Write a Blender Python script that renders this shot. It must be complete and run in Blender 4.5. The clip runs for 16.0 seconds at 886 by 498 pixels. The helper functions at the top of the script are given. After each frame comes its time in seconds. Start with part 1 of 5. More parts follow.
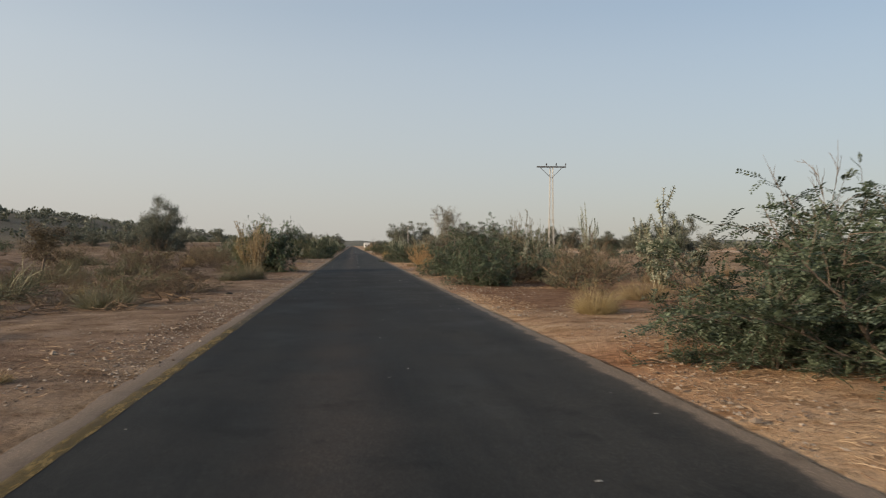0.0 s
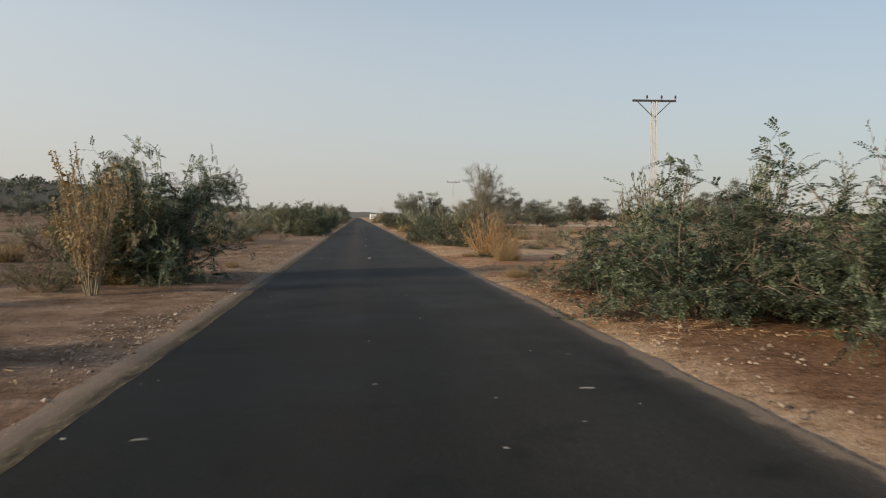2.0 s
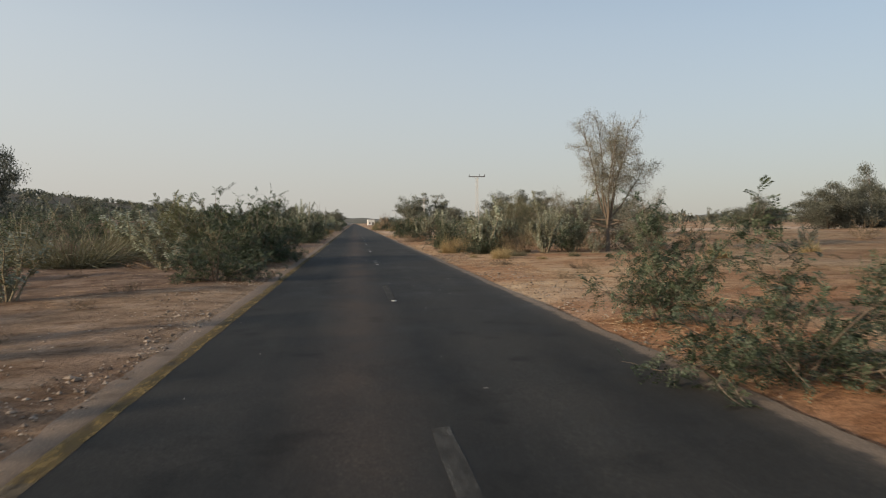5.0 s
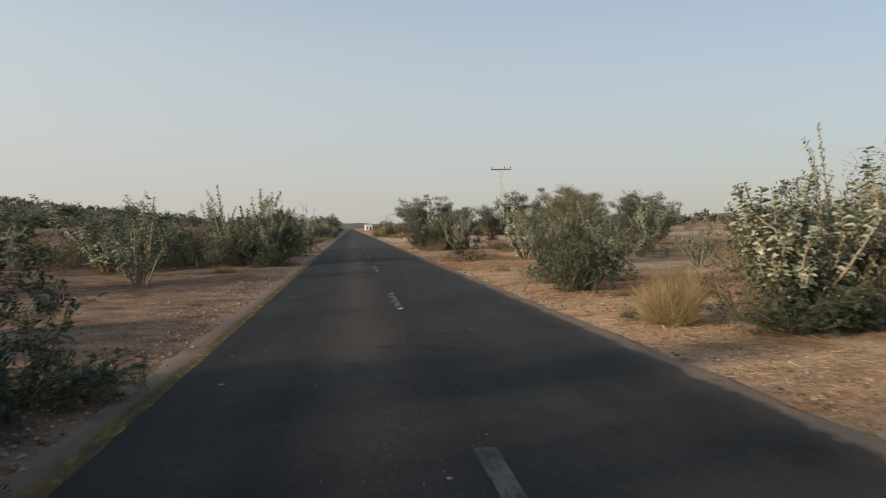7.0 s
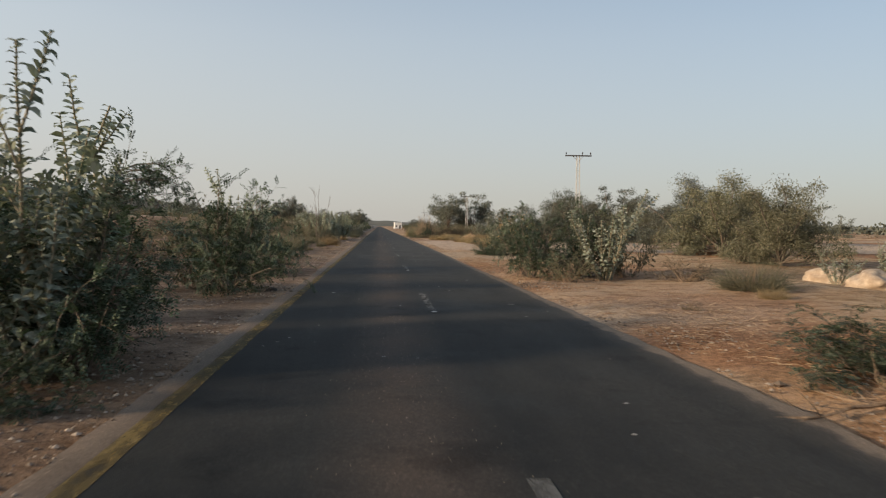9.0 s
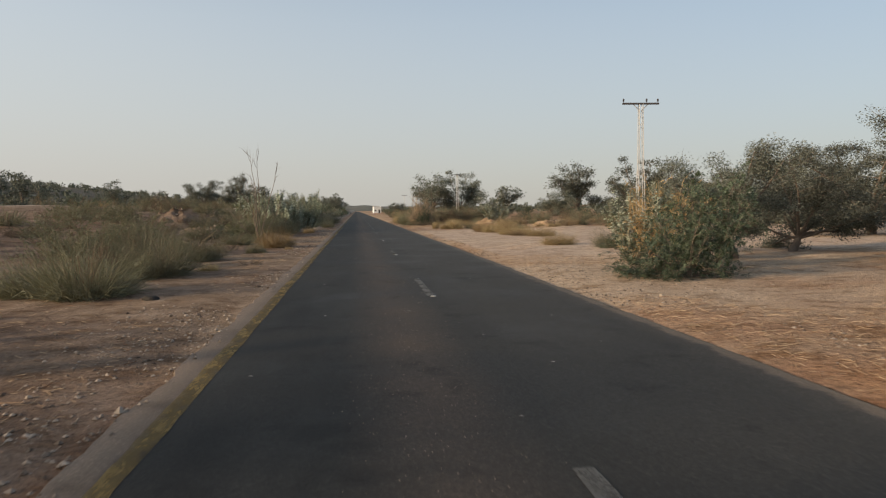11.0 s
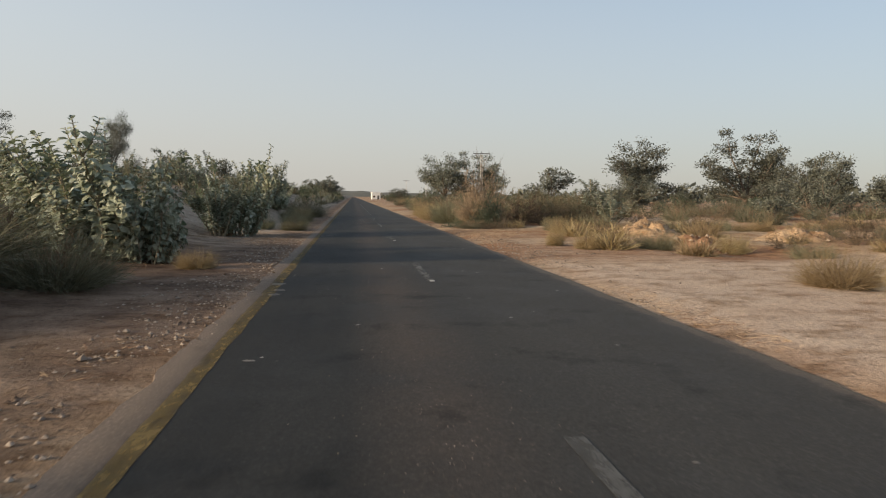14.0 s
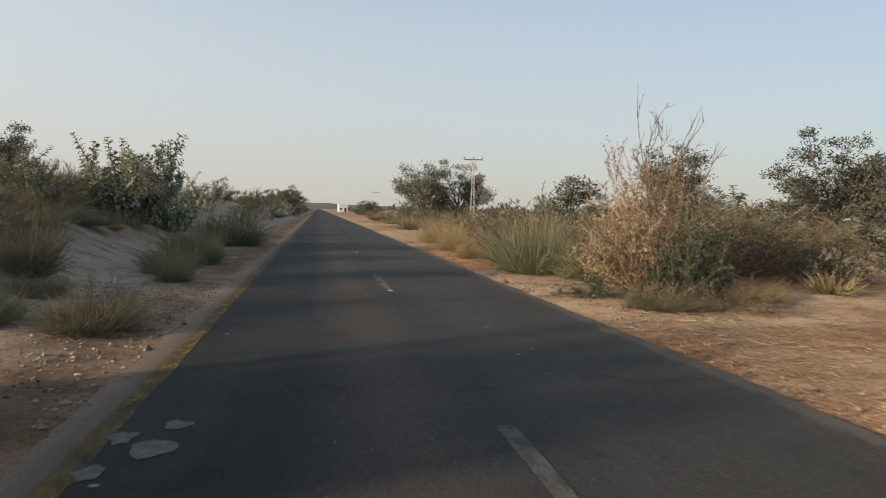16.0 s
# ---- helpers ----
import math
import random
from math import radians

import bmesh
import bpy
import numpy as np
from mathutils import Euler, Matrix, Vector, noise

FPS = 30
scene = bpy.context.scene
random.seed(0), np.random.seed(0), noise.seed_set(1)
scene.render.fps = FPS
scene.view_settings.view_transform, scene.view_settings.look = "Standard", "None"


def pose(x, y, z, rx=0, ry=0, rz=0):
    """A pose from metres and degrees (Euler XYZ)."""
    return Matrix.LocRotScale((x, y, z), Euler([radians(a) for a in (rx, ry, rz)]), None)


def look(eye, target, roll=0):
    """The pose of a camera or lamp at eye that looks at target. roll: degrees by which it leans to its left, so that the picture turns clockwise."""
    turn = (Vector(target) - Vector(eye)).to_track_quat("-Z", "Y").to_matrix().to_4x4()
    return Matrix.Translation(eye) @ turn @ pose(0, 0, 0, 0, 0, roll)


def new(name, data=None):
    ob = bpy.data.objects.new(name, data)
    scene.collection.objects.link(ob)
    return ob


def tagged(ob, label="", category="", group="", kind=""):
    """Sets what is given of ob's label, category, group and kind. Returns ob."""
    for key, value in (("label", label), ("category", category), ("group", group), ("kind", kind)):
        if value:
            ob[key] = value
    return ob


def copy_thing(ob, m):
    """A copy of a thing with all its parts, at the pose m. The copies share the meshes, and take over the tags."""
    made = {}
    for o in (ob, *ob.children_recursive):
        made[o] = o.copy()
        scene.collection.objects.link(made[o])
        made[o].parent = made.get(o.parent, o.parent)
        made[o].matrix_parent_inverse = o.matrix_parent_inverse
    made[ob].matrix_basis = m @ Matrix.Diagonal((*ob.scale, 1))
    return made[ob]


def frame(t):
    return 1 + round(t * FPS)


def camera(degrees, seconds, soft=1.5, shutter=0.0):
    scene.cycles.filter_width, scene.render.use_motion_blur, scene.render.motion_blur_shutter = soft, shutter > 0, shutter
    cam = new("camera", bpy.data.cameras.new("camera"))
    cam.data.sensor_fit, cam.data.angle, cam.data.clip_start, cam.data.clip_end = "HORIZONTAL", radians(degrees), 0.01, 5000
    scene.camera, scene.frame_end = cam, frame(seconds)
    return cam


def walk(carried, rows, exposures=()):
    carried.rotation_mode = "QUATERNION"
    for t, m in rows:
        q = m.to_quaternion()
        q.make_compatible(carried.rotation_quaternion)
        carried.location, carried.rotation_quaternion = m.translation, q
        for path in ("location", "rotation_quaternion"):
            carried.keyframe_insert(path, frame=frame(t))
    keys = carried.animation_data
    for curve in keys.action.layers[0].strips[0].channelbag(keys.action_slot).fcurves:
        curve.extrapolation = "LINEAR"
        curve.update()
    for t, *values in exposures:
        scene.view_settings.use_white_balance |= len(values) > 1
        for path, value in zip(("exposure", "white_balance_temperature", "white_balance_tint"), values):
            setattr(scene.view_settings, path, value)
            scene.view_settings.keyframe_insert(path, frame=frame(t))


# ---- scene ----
cam = camera(64.0, 16.0, 1.15, 0.1)
PATH = [
    (0.0, 0.425, -0.000, 1.597, 89.734, -0.094, -7.259),
    (0.5, 0.435, 6.447, 1.595, 87.297, 0.091, -8.056),
    (1.0, 0.440, 12.858, 1.598, 88.529, 0.391, -6.987),
    (1.5, 0.442, 19.254, 1.599, 88.210, -1.181, -6.697),
    (2.0, 0.425, 25.629, 1.591, 87.455, -0.340, -6.816),
    (2.5, 0.409, 32.012, 1.582, 88.236, -0.671, -7.555),
    (3.0, 0.361, 38.307, 1.581, 89.005, -0.094, -8.539),
    (3.5, 0.280, 44.593, 1.560, 89.391, -0.068, -8.987),
    (4.0, 0.239, 50.881, 1.577, 87.856, 0.197, -8.230),
    (6.5, 0.192, 82.272, 1.576, 87.966, 0.549, -6.704),
    (7.0, 0.124, 88.546, 1.600, 88.162, 1.303, -7.384),
    (7.5, 0.062, 94.854, 1.592, 87.673, 0.392, -5.743),
    (8.0, 0.044, 101.197, 1.572, 86.509, -0.149, -6.502),
    (8.5, 0.034, 107.514, 1.594, 88.986, -0.989, -6.282),
    (9.0, 0.001, 113.795, 1.616, 88.186, -0.715, -5.133),
    (11.5, -0.379, 144.938, 1.617, 85.993, 0.972, -7.148),
    (12.0, -0.400, 151.069, 1.613, 85.095, 0.293, -5.652),
    (12.5, -0.412, 157.136, 1.621, 86.528, -0.696, -6.259),
    (13.0, -0.448, 163.195, 1.616, 87.438, 0.043, -5.981),
    (13.5, -0.474, 169.329, 1.616, 87.090, 0.518, -6.757),
    (14.0, -0.441, 175.500, 1.612, 85.796, -0.407, -7.200),
    (14.5, -0.419, 181.636, 1.609, 86.062, 0.529, -8.106),
    (15.0, -0.438, 187.743, 1.605, 85.421, 0.208, -8.893),
    (15.5, -0.422, 193.718, 1.607, 86.227, -1.333, -10.629),
    (16.0, -0.371, 199.662, 1.610, 86.932, -1.283, -9.950),
]
EXPOSURES = [(0.0, 1.04), (1.5, 1.05), (2.5, 1.15), (4.0, 1.09), (9.0, 1.10), (13.0, 1.13), (15.0, 1.20), (16.0, 1.24)]
walk(cam, [(t, pose(x, y, z, rx, ry, rz)) for t, x, y, z, rx, ry, rz in PATH], EXPOSURES)

# ---------------------------------------------------------------- world and sun
SUN_EL, SUN_AZ = 15.0, -110.0        # degrees; azimuth clockwise from the road's heading (+y)
sun_to = Vector((math.sin(radians(SUN_AZ)) * math.cos(radians(SUN_EL)),
                 math.cos(radians(SUN_AZ)) * math.cos(radians(SUN_EL)), math.sin(radians(SUN_EL))))
world = bpy.data.worlds.new("sky")
scene.world = world
world.use_nodes = True
wn, wl = world.node_tree.nodes, world.node_tree.links
wn.clear()
sky = wn.new("ShaderNodeTexSky")
sky.sky_type = "NISHITA"
sky.sun_disc = False
sky.sun_elevation = radians(SUN_EL)
sky.sun_rotation = radians(SUN_AZ)
sky.air_density, sky.dust_density, sky.ozone_density, sky.altitude = 1.0, 0.5, 0.7, 60
even = wn.new("ShaderNodeGamma")        # dust in the air evens the sky out
even.inputs["Gamma"].default_value = 0.56
cast = wn.new("ShaderNodeMix")
cast.data_type, cast.blend_type = "RGBA", "MULTIPLY"
cast.inputs["Factor"].default_value = 1.0
cast.inputs["B"].default_value = (1.04, 1.16, 1.31, 1)
# a layer of pale dust thickens towards the horizon and towards the sun
place = wn.new("ShaderNodeTexCoord")
axes = wn.new("ShaderNodeSeparateXYZ")
layer = wn.new("ShaderNodeValToRGB")
tone = wn.new("ShaderNodeValToRGB")
for node, stops in ((layer, ((0.0, (0.95,) * 3), (0.14, (0.62,) * 3), (0.31, (0.30,) * 3), (0.6, (0.12,) * 3))),
                    (tone, ((0.0, (0.55, 0.525, 0.48)), (0.10, (0.605, 0.59, 0.55)), (0.25, (0.70, 0.695, 0.655)), (0.7, (0.70, 0.71, 0.69))))):
    while len(node.color_ramp.elements) < len(stops):
        node.color_ramp.elements.new(0.5)
    for e, (p, c) in zip(node.color_ramp.elements, stops):
        e.position, e.color = p, (*c, 1)
    wl.new(axes.outputs["Z"], node.inputs["Fac"])
sunward = wn.new("ShaderNodeMath")
sunward.operation, sunward.use_clamp = "MULTIPLY_ADD", True
sunward.inputs[1].default_value = -0.26
bright = wn.new("ShaderNodeMix")
bright.data_type, bright.blend_type = "RGBA", "MULTIPLY"
bright.inputs["Factor"].default_value = 1.0
bright.inputs["B"].default_value = (4.0, 4.0, 4.0, 1)
haze = wn.new("ShaderNodeMix")
haze.data_type = "RGBA"
back = wn.new("ShaderNodeBackground")
glow = wn.new("ShaderNodeMath")         # the dust scatters more light on the sun's side
glow.operation = "MULTIPLY_ADD"
glow.inputs[1].default_value, glow.inputs[2].default_value = -0.0185, 0.109
wout = wn.new("ShaderNodeOutputWorld")
wl.new(place.outputs["Generated"], axes.inputs[0])
wl.new(axes.outputs["X"], sunward.inputs[0])
wl.new(axes.outputs["X"], glow.inputs[0])
wl.new(glow.outputs[0], back.inputs["Strength"])
wl.new(layer.outputs["Color"], sunward.inputs[2])
wl.new(sunward.outputs[0], haze.inputs["Factor"])
wl.new(sky.outputs[0], even.inputs["Color"])
wl.new(even.outputs[0], cast.inputs["A"])
wl.new(cast.outputs["Result"], haze.inputs["A"])
wl.new(tone.outputs["Color"], bright.inputs["A"])
wl.new(bright.outputs["Result"], haze.inputs["B"])
wl.new(haze.outputs["Result"], back.inputs["Color"])
wl.new(back.outputs[0], wout.inputs["Surface"])

sun_data = bpy.data.lights.new("sun", "SUN")
sun_data.energy, sun_data.angle, sun_data.color = 2.4, radians(4.0), (1.0, 0.81, 0.57)
sun = new("sun", sun_data)
sun.matrix_world = look(sun_to * 300, (0, 0, 0))


# ---------------------------------------------------------------- materials
def mat(name, rough=0.8, spec=0.25):
    m = bpy.data.materials.new(name)
    m.use_nodes = True
    nt = m.node_tree
    b = nt.nodes["Principled BSDF"]
    b.inputs["Roughness"].default_value = rough
    b.inputs["Specular IOR Level"].default_value = spec
    return m, nt.nodes, nt.links, b


def noise_node(n, l, vec, scale, detail=6, rough=0.6):
    t = n.new("ShaderNodeTexNoise")
    t.inputs["Scale"].default_value, t.inputs["Detail"].default_value, t.inputs["Roughness"].default_value = scale, detail, rough
    if vec is not None:
        l.new(vec, t.inputs["Vector"])
    return t.outputs["Fac"]


def ramp(n, l, fac, stops):
    r = n.new("ShaderNodeValToRGB")
    els = r.color_ramp.elements
    while len(els) < len(stops):
        els.new(0.5)
    for e, (p, c) in zip(els, stops):
        e.position, e.color = p, (*c, 1) if len(c) == 3 else c
    l.new(fac, r.inputs["Fac"])
    return r.outputs["Color"]


def mix(n, l, fac, a, b, mode="MIX"):
    m = n.new("ShaderNodeMix")
    m.data_type, m.blend_type = "RGBA", mode
    for sock, v in ((m.inputs["Factor"], fac), (m.inputs["A"], a), (m.inputs["B"], b)):
        if hasattr(v, "is_linked"):
            l.new(v, sock)
        else:
            sock.default_value = v if isinstance(v, float) else (*v, 1)
    return m.outputs["Result"]


def math_node(n, l, op, a, b=0.0, c=0.0):
    m = n.new("ShaderNodeMath")
    m.operation = op
    for sock, v in zip(m.inputs, (a, b, c)):
        if hasattr(v, "is_linked"):
            l.new(v, sock)
        else:
            sock.default_value = v
    return m.outputs[0]


def bump(n, l, b, height, dist, strength=1.0):
    k = n.new("ShaderNodeBump")
    k.inputs["Distance"].default_value, k.inputs["Strength"].default_value = dist, strength
    l.new(height, k.inputs["Height"])
    l.new(k.outputs["Normal"], b.inputs["Normal"])


def world_pos(n):
    return n.new("ShaderNodeNewGeometry").outputs["Position"]


def leaf_mat(name, dark, mid, light, through_col, amount=0.3, rough=0.65):
    """Leaves: every leaf takes its own tint, every plant a shift of it, and some light comes through the blade."""
    m, n, l, b = mat(name, rough, 0.25)
    g = n.new("ShaderNodeNewGeometry")
    info = n.new("ShaderNodeObjectInfo")
    col = ramp(n, l, g.outputs["Random Per Island"], [(0.0, dark), (0.55, mid), (1.0, light)])
    hs = n.new("ShaderNodeHueSaturation")
    l.new(col, hs.inputs["Color"])
    l.new(math_node(n, l, "MULTIPLY_ADD", info.outputs["Random"], 0.5, 0.78), hs.inputs["Value"])
    l.new(math_node(n, l, "MULTIPLY_ADD", info.outputs["Random"], 0.022, 0.489), hs.inputs["Hue"])
    l.new(hs.outputs[0], b.inputs["Base Color"])
    tr = n.new("ShaderNodeBsdfTranslucent")
    tr.inputs["Color"].default_value = (*through_col, 1)
    ms = n.new("ShaderNodeMixShader")
    ms.inputs[0].default_value = amount
    l.new(b.outputs[0], ms.inputs[1])
    l.new(tr.outputs[0], ms.inputs[2])
    l.new(ms.outputs[0], n["Material Output"].inputs["Surface"])
    return m


def bark_mat(name, a, c, scale=30):
    m, n, l, b = mat(name, 0.9, 0.15)
    co = n.new("ShaderNodeTexCoord").outputs["Object"]
    l.new(ramp(n, l, noise_node(n, l, co, scale, 8), [(0.3, a), (0.7, c)]), b.inputs["Base Color"])
    bump(n, l, b, noise_node(n, l, co, scale * 2), 0.01)
    return m


def soil_mat():
    m, n, l, b = mat("dry_soil", 0.95, 0.1)
    p = world_pos(n)
    big = noise_node(n, l, p, 0.11, 5, 0.55)
    med = noise_node(n, l, p, 0.9, 8, 0.65)
    fine = noise_node(n, l, p, 9.0, 8, 0.7)
    sep = n.new("ShaderNodeSeparateXYZ")
    l.new(p, sep.inputs[0])
    sand = ramp(n, l, med, [(0.28, (0.32, 0.195, 0.105)), (0.5, (0.49, 0.335, 0.20)), (0.72, (0.60, 0.455, 0.30))])
    red = ramp(n, l, fine, [(0.3, (0.19, 0.095, 0.05)), (0.65, (0.42, 0.22, 0.115))])
    pale = ramp(n, l, fine, [(0.3, (0.37, 0.262, 0.175)), (0.7, (0.59, 0.445, 0.315))])
    mask_red = ramp(n, l, big, [(0.42, (0, 0, 0)), (0.58, (1, 1, 1))])
    col = mix(n, l, mask_red, sand, red)
    mask_pale = ramp(n, l, noise_node(n, l, p, 0.05, 4), [(0.5, (0, 0, 0)), (0.64, (1, 1, 1))])
    col = mix(n, l, mask_pale, col, pale)
    # a side track of pale drifted sand joins from the right
    track = n.new("ShaderNodeMapRange")
    track.interpolation_type = "SMOOTHSTEP"
    track.inputs["From Min"].default_value, track.inputs["From Max"].default_value, track.inputs["To Max"].default_value = 19.0, 13.0, 0.8
    wob = math_node(n, l, "MULTIPLY_ADD", big, 14.0, -7.0)
    l.new(math_node(n, l, "ADD", math_node(n, l, "ABSOLUTE", math_node(n, l, "SUBTRACT", sep.outputs["Y"], 177.0)), wob), track.inputs["Value"])
    beside = n.new("ShaderNodeMapRange")
    beside.inputs["From Min"].default_value, beside.inputs["From Max"].default_value = 3.9, 4.6
    l.new(sep.outputs["X"], beside.inputs["Value"])
    drifted = ramp(n, l, med, [(0.3, (0.50, 0.365, 0.262)), (0.7, (0.61, 0.47, 0.355))])
    col = mix(n, l, math_node(n, l, "MULTIPLY", track.outputs[0], beside.outputs[0]), col, drifted)
    # rusty litter and straw under the large thorn bushes, with their shade painted in
    under = n.new("ShaderNodeMapRange")
    under.interpolation_type = "SMOOTHSTEP"
    under.inputs["From Min"].default_value, under.inputs["From Max"].default_value, under.inputs["To Max"].default_value = 20.0, 12.0, 0.88
    l.new(math_node(n, l, "ADD", math_node(n, l, "ABSOLUTE", math_node(n, l, "SUBTRACT", sep.outputs["Y"], 31.0)), math_node(n, l, "MULTIPLY_ADD", med, 8.0, -4.0)), under.inputs["Value"])
    near = n.new("ShaderNodeMapRange")
    near.interpolation_type = "SMOOTHSTEP"
    near.inputs["From Min"].default_value, near.inputs["From Max"].default_value = 14.0, 9.0
    l.new(math_node(n, l, "ADD", sep.outputs["X"], math_node(n, l, "MULTIPLY_ADD", big, 8.0, -4.0)), near.inputs["Value"])
    rust = ramp(n, l, fine, [(0.3, (0.085, 0.042, 0.024)), (0.65, (0.235, 0.125, 0.070))])
    col = mix(n, l, math_node(n, l, "MULTIPLY", math_node(n, l, "MULTIPLY", under.outputs[0], near.outputs[0]), beside.outputs[0]), col, rust)
    # dry stubble darkens the plain away from the road
    plain = n.new("ShaderNodeMapRange")
    plain.inputs["From Min"].default_value, plain.inputs["From Max"].default_value = 8.5, 15.0
    l.new(math_node(n, l, "ADD", sep.outputs["X"], math_node(n, l, "MULTIPLY_ADD", big, 6.0, -3.0)), plain.inputs["Value"])
    before = n.new("ShaderNodeMapRange")
    before.inputs["From Min"].default_value, before.inputs["From Max"].default_value, before.inputs["To Max"].default_value = 158, 140, 0.62
    l.new(sep.outputs["Y"], before.inputs["Value"])
    stubble = ramp(n, l, med, [(0.3, (0.16, 0.104, 0.060)), (0.7, (0.30, 0.207, 0.125))])
    col = mix(n, l, math_node(n, l, "MULTIPLY", plain.outputs[0], before.outputs[0]), col, stubble)
    # left of the road the soil is greyer, and darkened to stand for shade
    left = n.new("ShaderNodeMapRange")
    left.inputs["From Min"].default_value, left.inputs["From Max"].default_value = -1.8, -2.5
    l.new(sep.outputs["X"], left.inputs["Value"])
    grey = ramp(n, l, med, [(0.28, (0.084, 0.054, 0.038)), (0.5, (0.180, 0.120, 0.084)), (0.72, (0.30, 0.215, 0.160))])
    col = mix(n, l, math_node(n, l, "MULTIPLY", left.outputs[0], math_node(n, l, "MULTIPLY_ADD", big, 0.9, 0.42)), col, grey)
    bank = n.new("ShaderNodeMapRange")      # bare pale sand bank, colour lifted to offset the slope's shade
    bank.inputs["From Min"].default_value, bank.inputs["From Max"].default_value, bank.inputs["To Max"].default_value = 195, 206, 0.85
    l.new(sep.outputs["Y"], bank.inputs["Value"])
    up_slope = n.new("ShaderNodeMapRange")
    up_slope.inputs["From Min"].default_value, up_slope.inputs["From Max"].default_value = -2.9, -4.4
    l.new(sep.outputs["X"], up_slope.inputs["Value"])
    col = mix(n, l, math_node(n, l, "MULTIPLY", bank.outputs[0], up_slope.outputs[0]), col, ramp(n, l, med, [(0.3, (0.34, 0.268, 0.202)), (0.7, (0.50, 0.41, 0.32))]))
    scrub = n.new("ShaderNodeMapRange")     # low scrub covers the hill to the left
    scrub.inputs["From Min"].default_value, scrub.inputs["From Max"].default_value, scrub.inputs["To Max"].default_value = -45, -90, 0.8
    l.new(sep.outputs["X"], scrub.inputs["Value"])
    col = mix(n, l, scrub.outputs[0], col, ramp(n, l, med, [(0.3, (0.075, 0.066, 0.045)), (0.7, (0.15, 0.125, 0.085))]))
    crumb = ramp(n, l, noise_node(n, l, p, 13, 6, 0.75), [(0.34, (0.5, 0.47, 0.45)), (0.46, (1, 1, 1)), (0.66, (1.12, 1.1, 1.08))])
    col = mix(n, l, 1.0, col, crumb, "MULTIPLY")
    sq = n.new("ShaderNodeMapping")        # wind-laid litter lies in drawn-out patches
    sq.inputs["Scale"].default_value = (0.85, 1.15, 1.0)
    l.new(p, sq.inputs["Vector"])
    drift = ramp(n, l, noise_node(n, l, sq.outputs[0], 1.5, 7, 0.68), [(0.38, (0.66, 0.60, 0.53)), (0.50, (1, 1, 1)), (0.70, (1.12, 1.10, 1.06))])
    col = mix(n, l, 1.0, col, drift, "MULTIPLY")
    speck = ramp(n, l, noise_node(n, l, p, 45, 3, 0.8), [(0.30, (0.5, 0.47, 0.45)), (0.5, (1, 1, 1)), (0.72, (1.3, 1.25, 1.2))])
    col = mix(n, l, 1.0, col, speck, "MULTIPLY")
    l.new(col, b.inputs["Base Color"])
    worn = math_node(n, l, "MULTIPLY_ADD", math_node(n, l, "MULTIPLY", track.outputs[0], beside.outputs[0]), -0.75, 0.8)
    h = math_node(n, l, "ADD", math_node(n, l, "MULTIPLY", med, worn), math_node(n, l, "MULTIPLY", fine, 0.45))
    bump(n, l, b, h, 0.10)
    return m


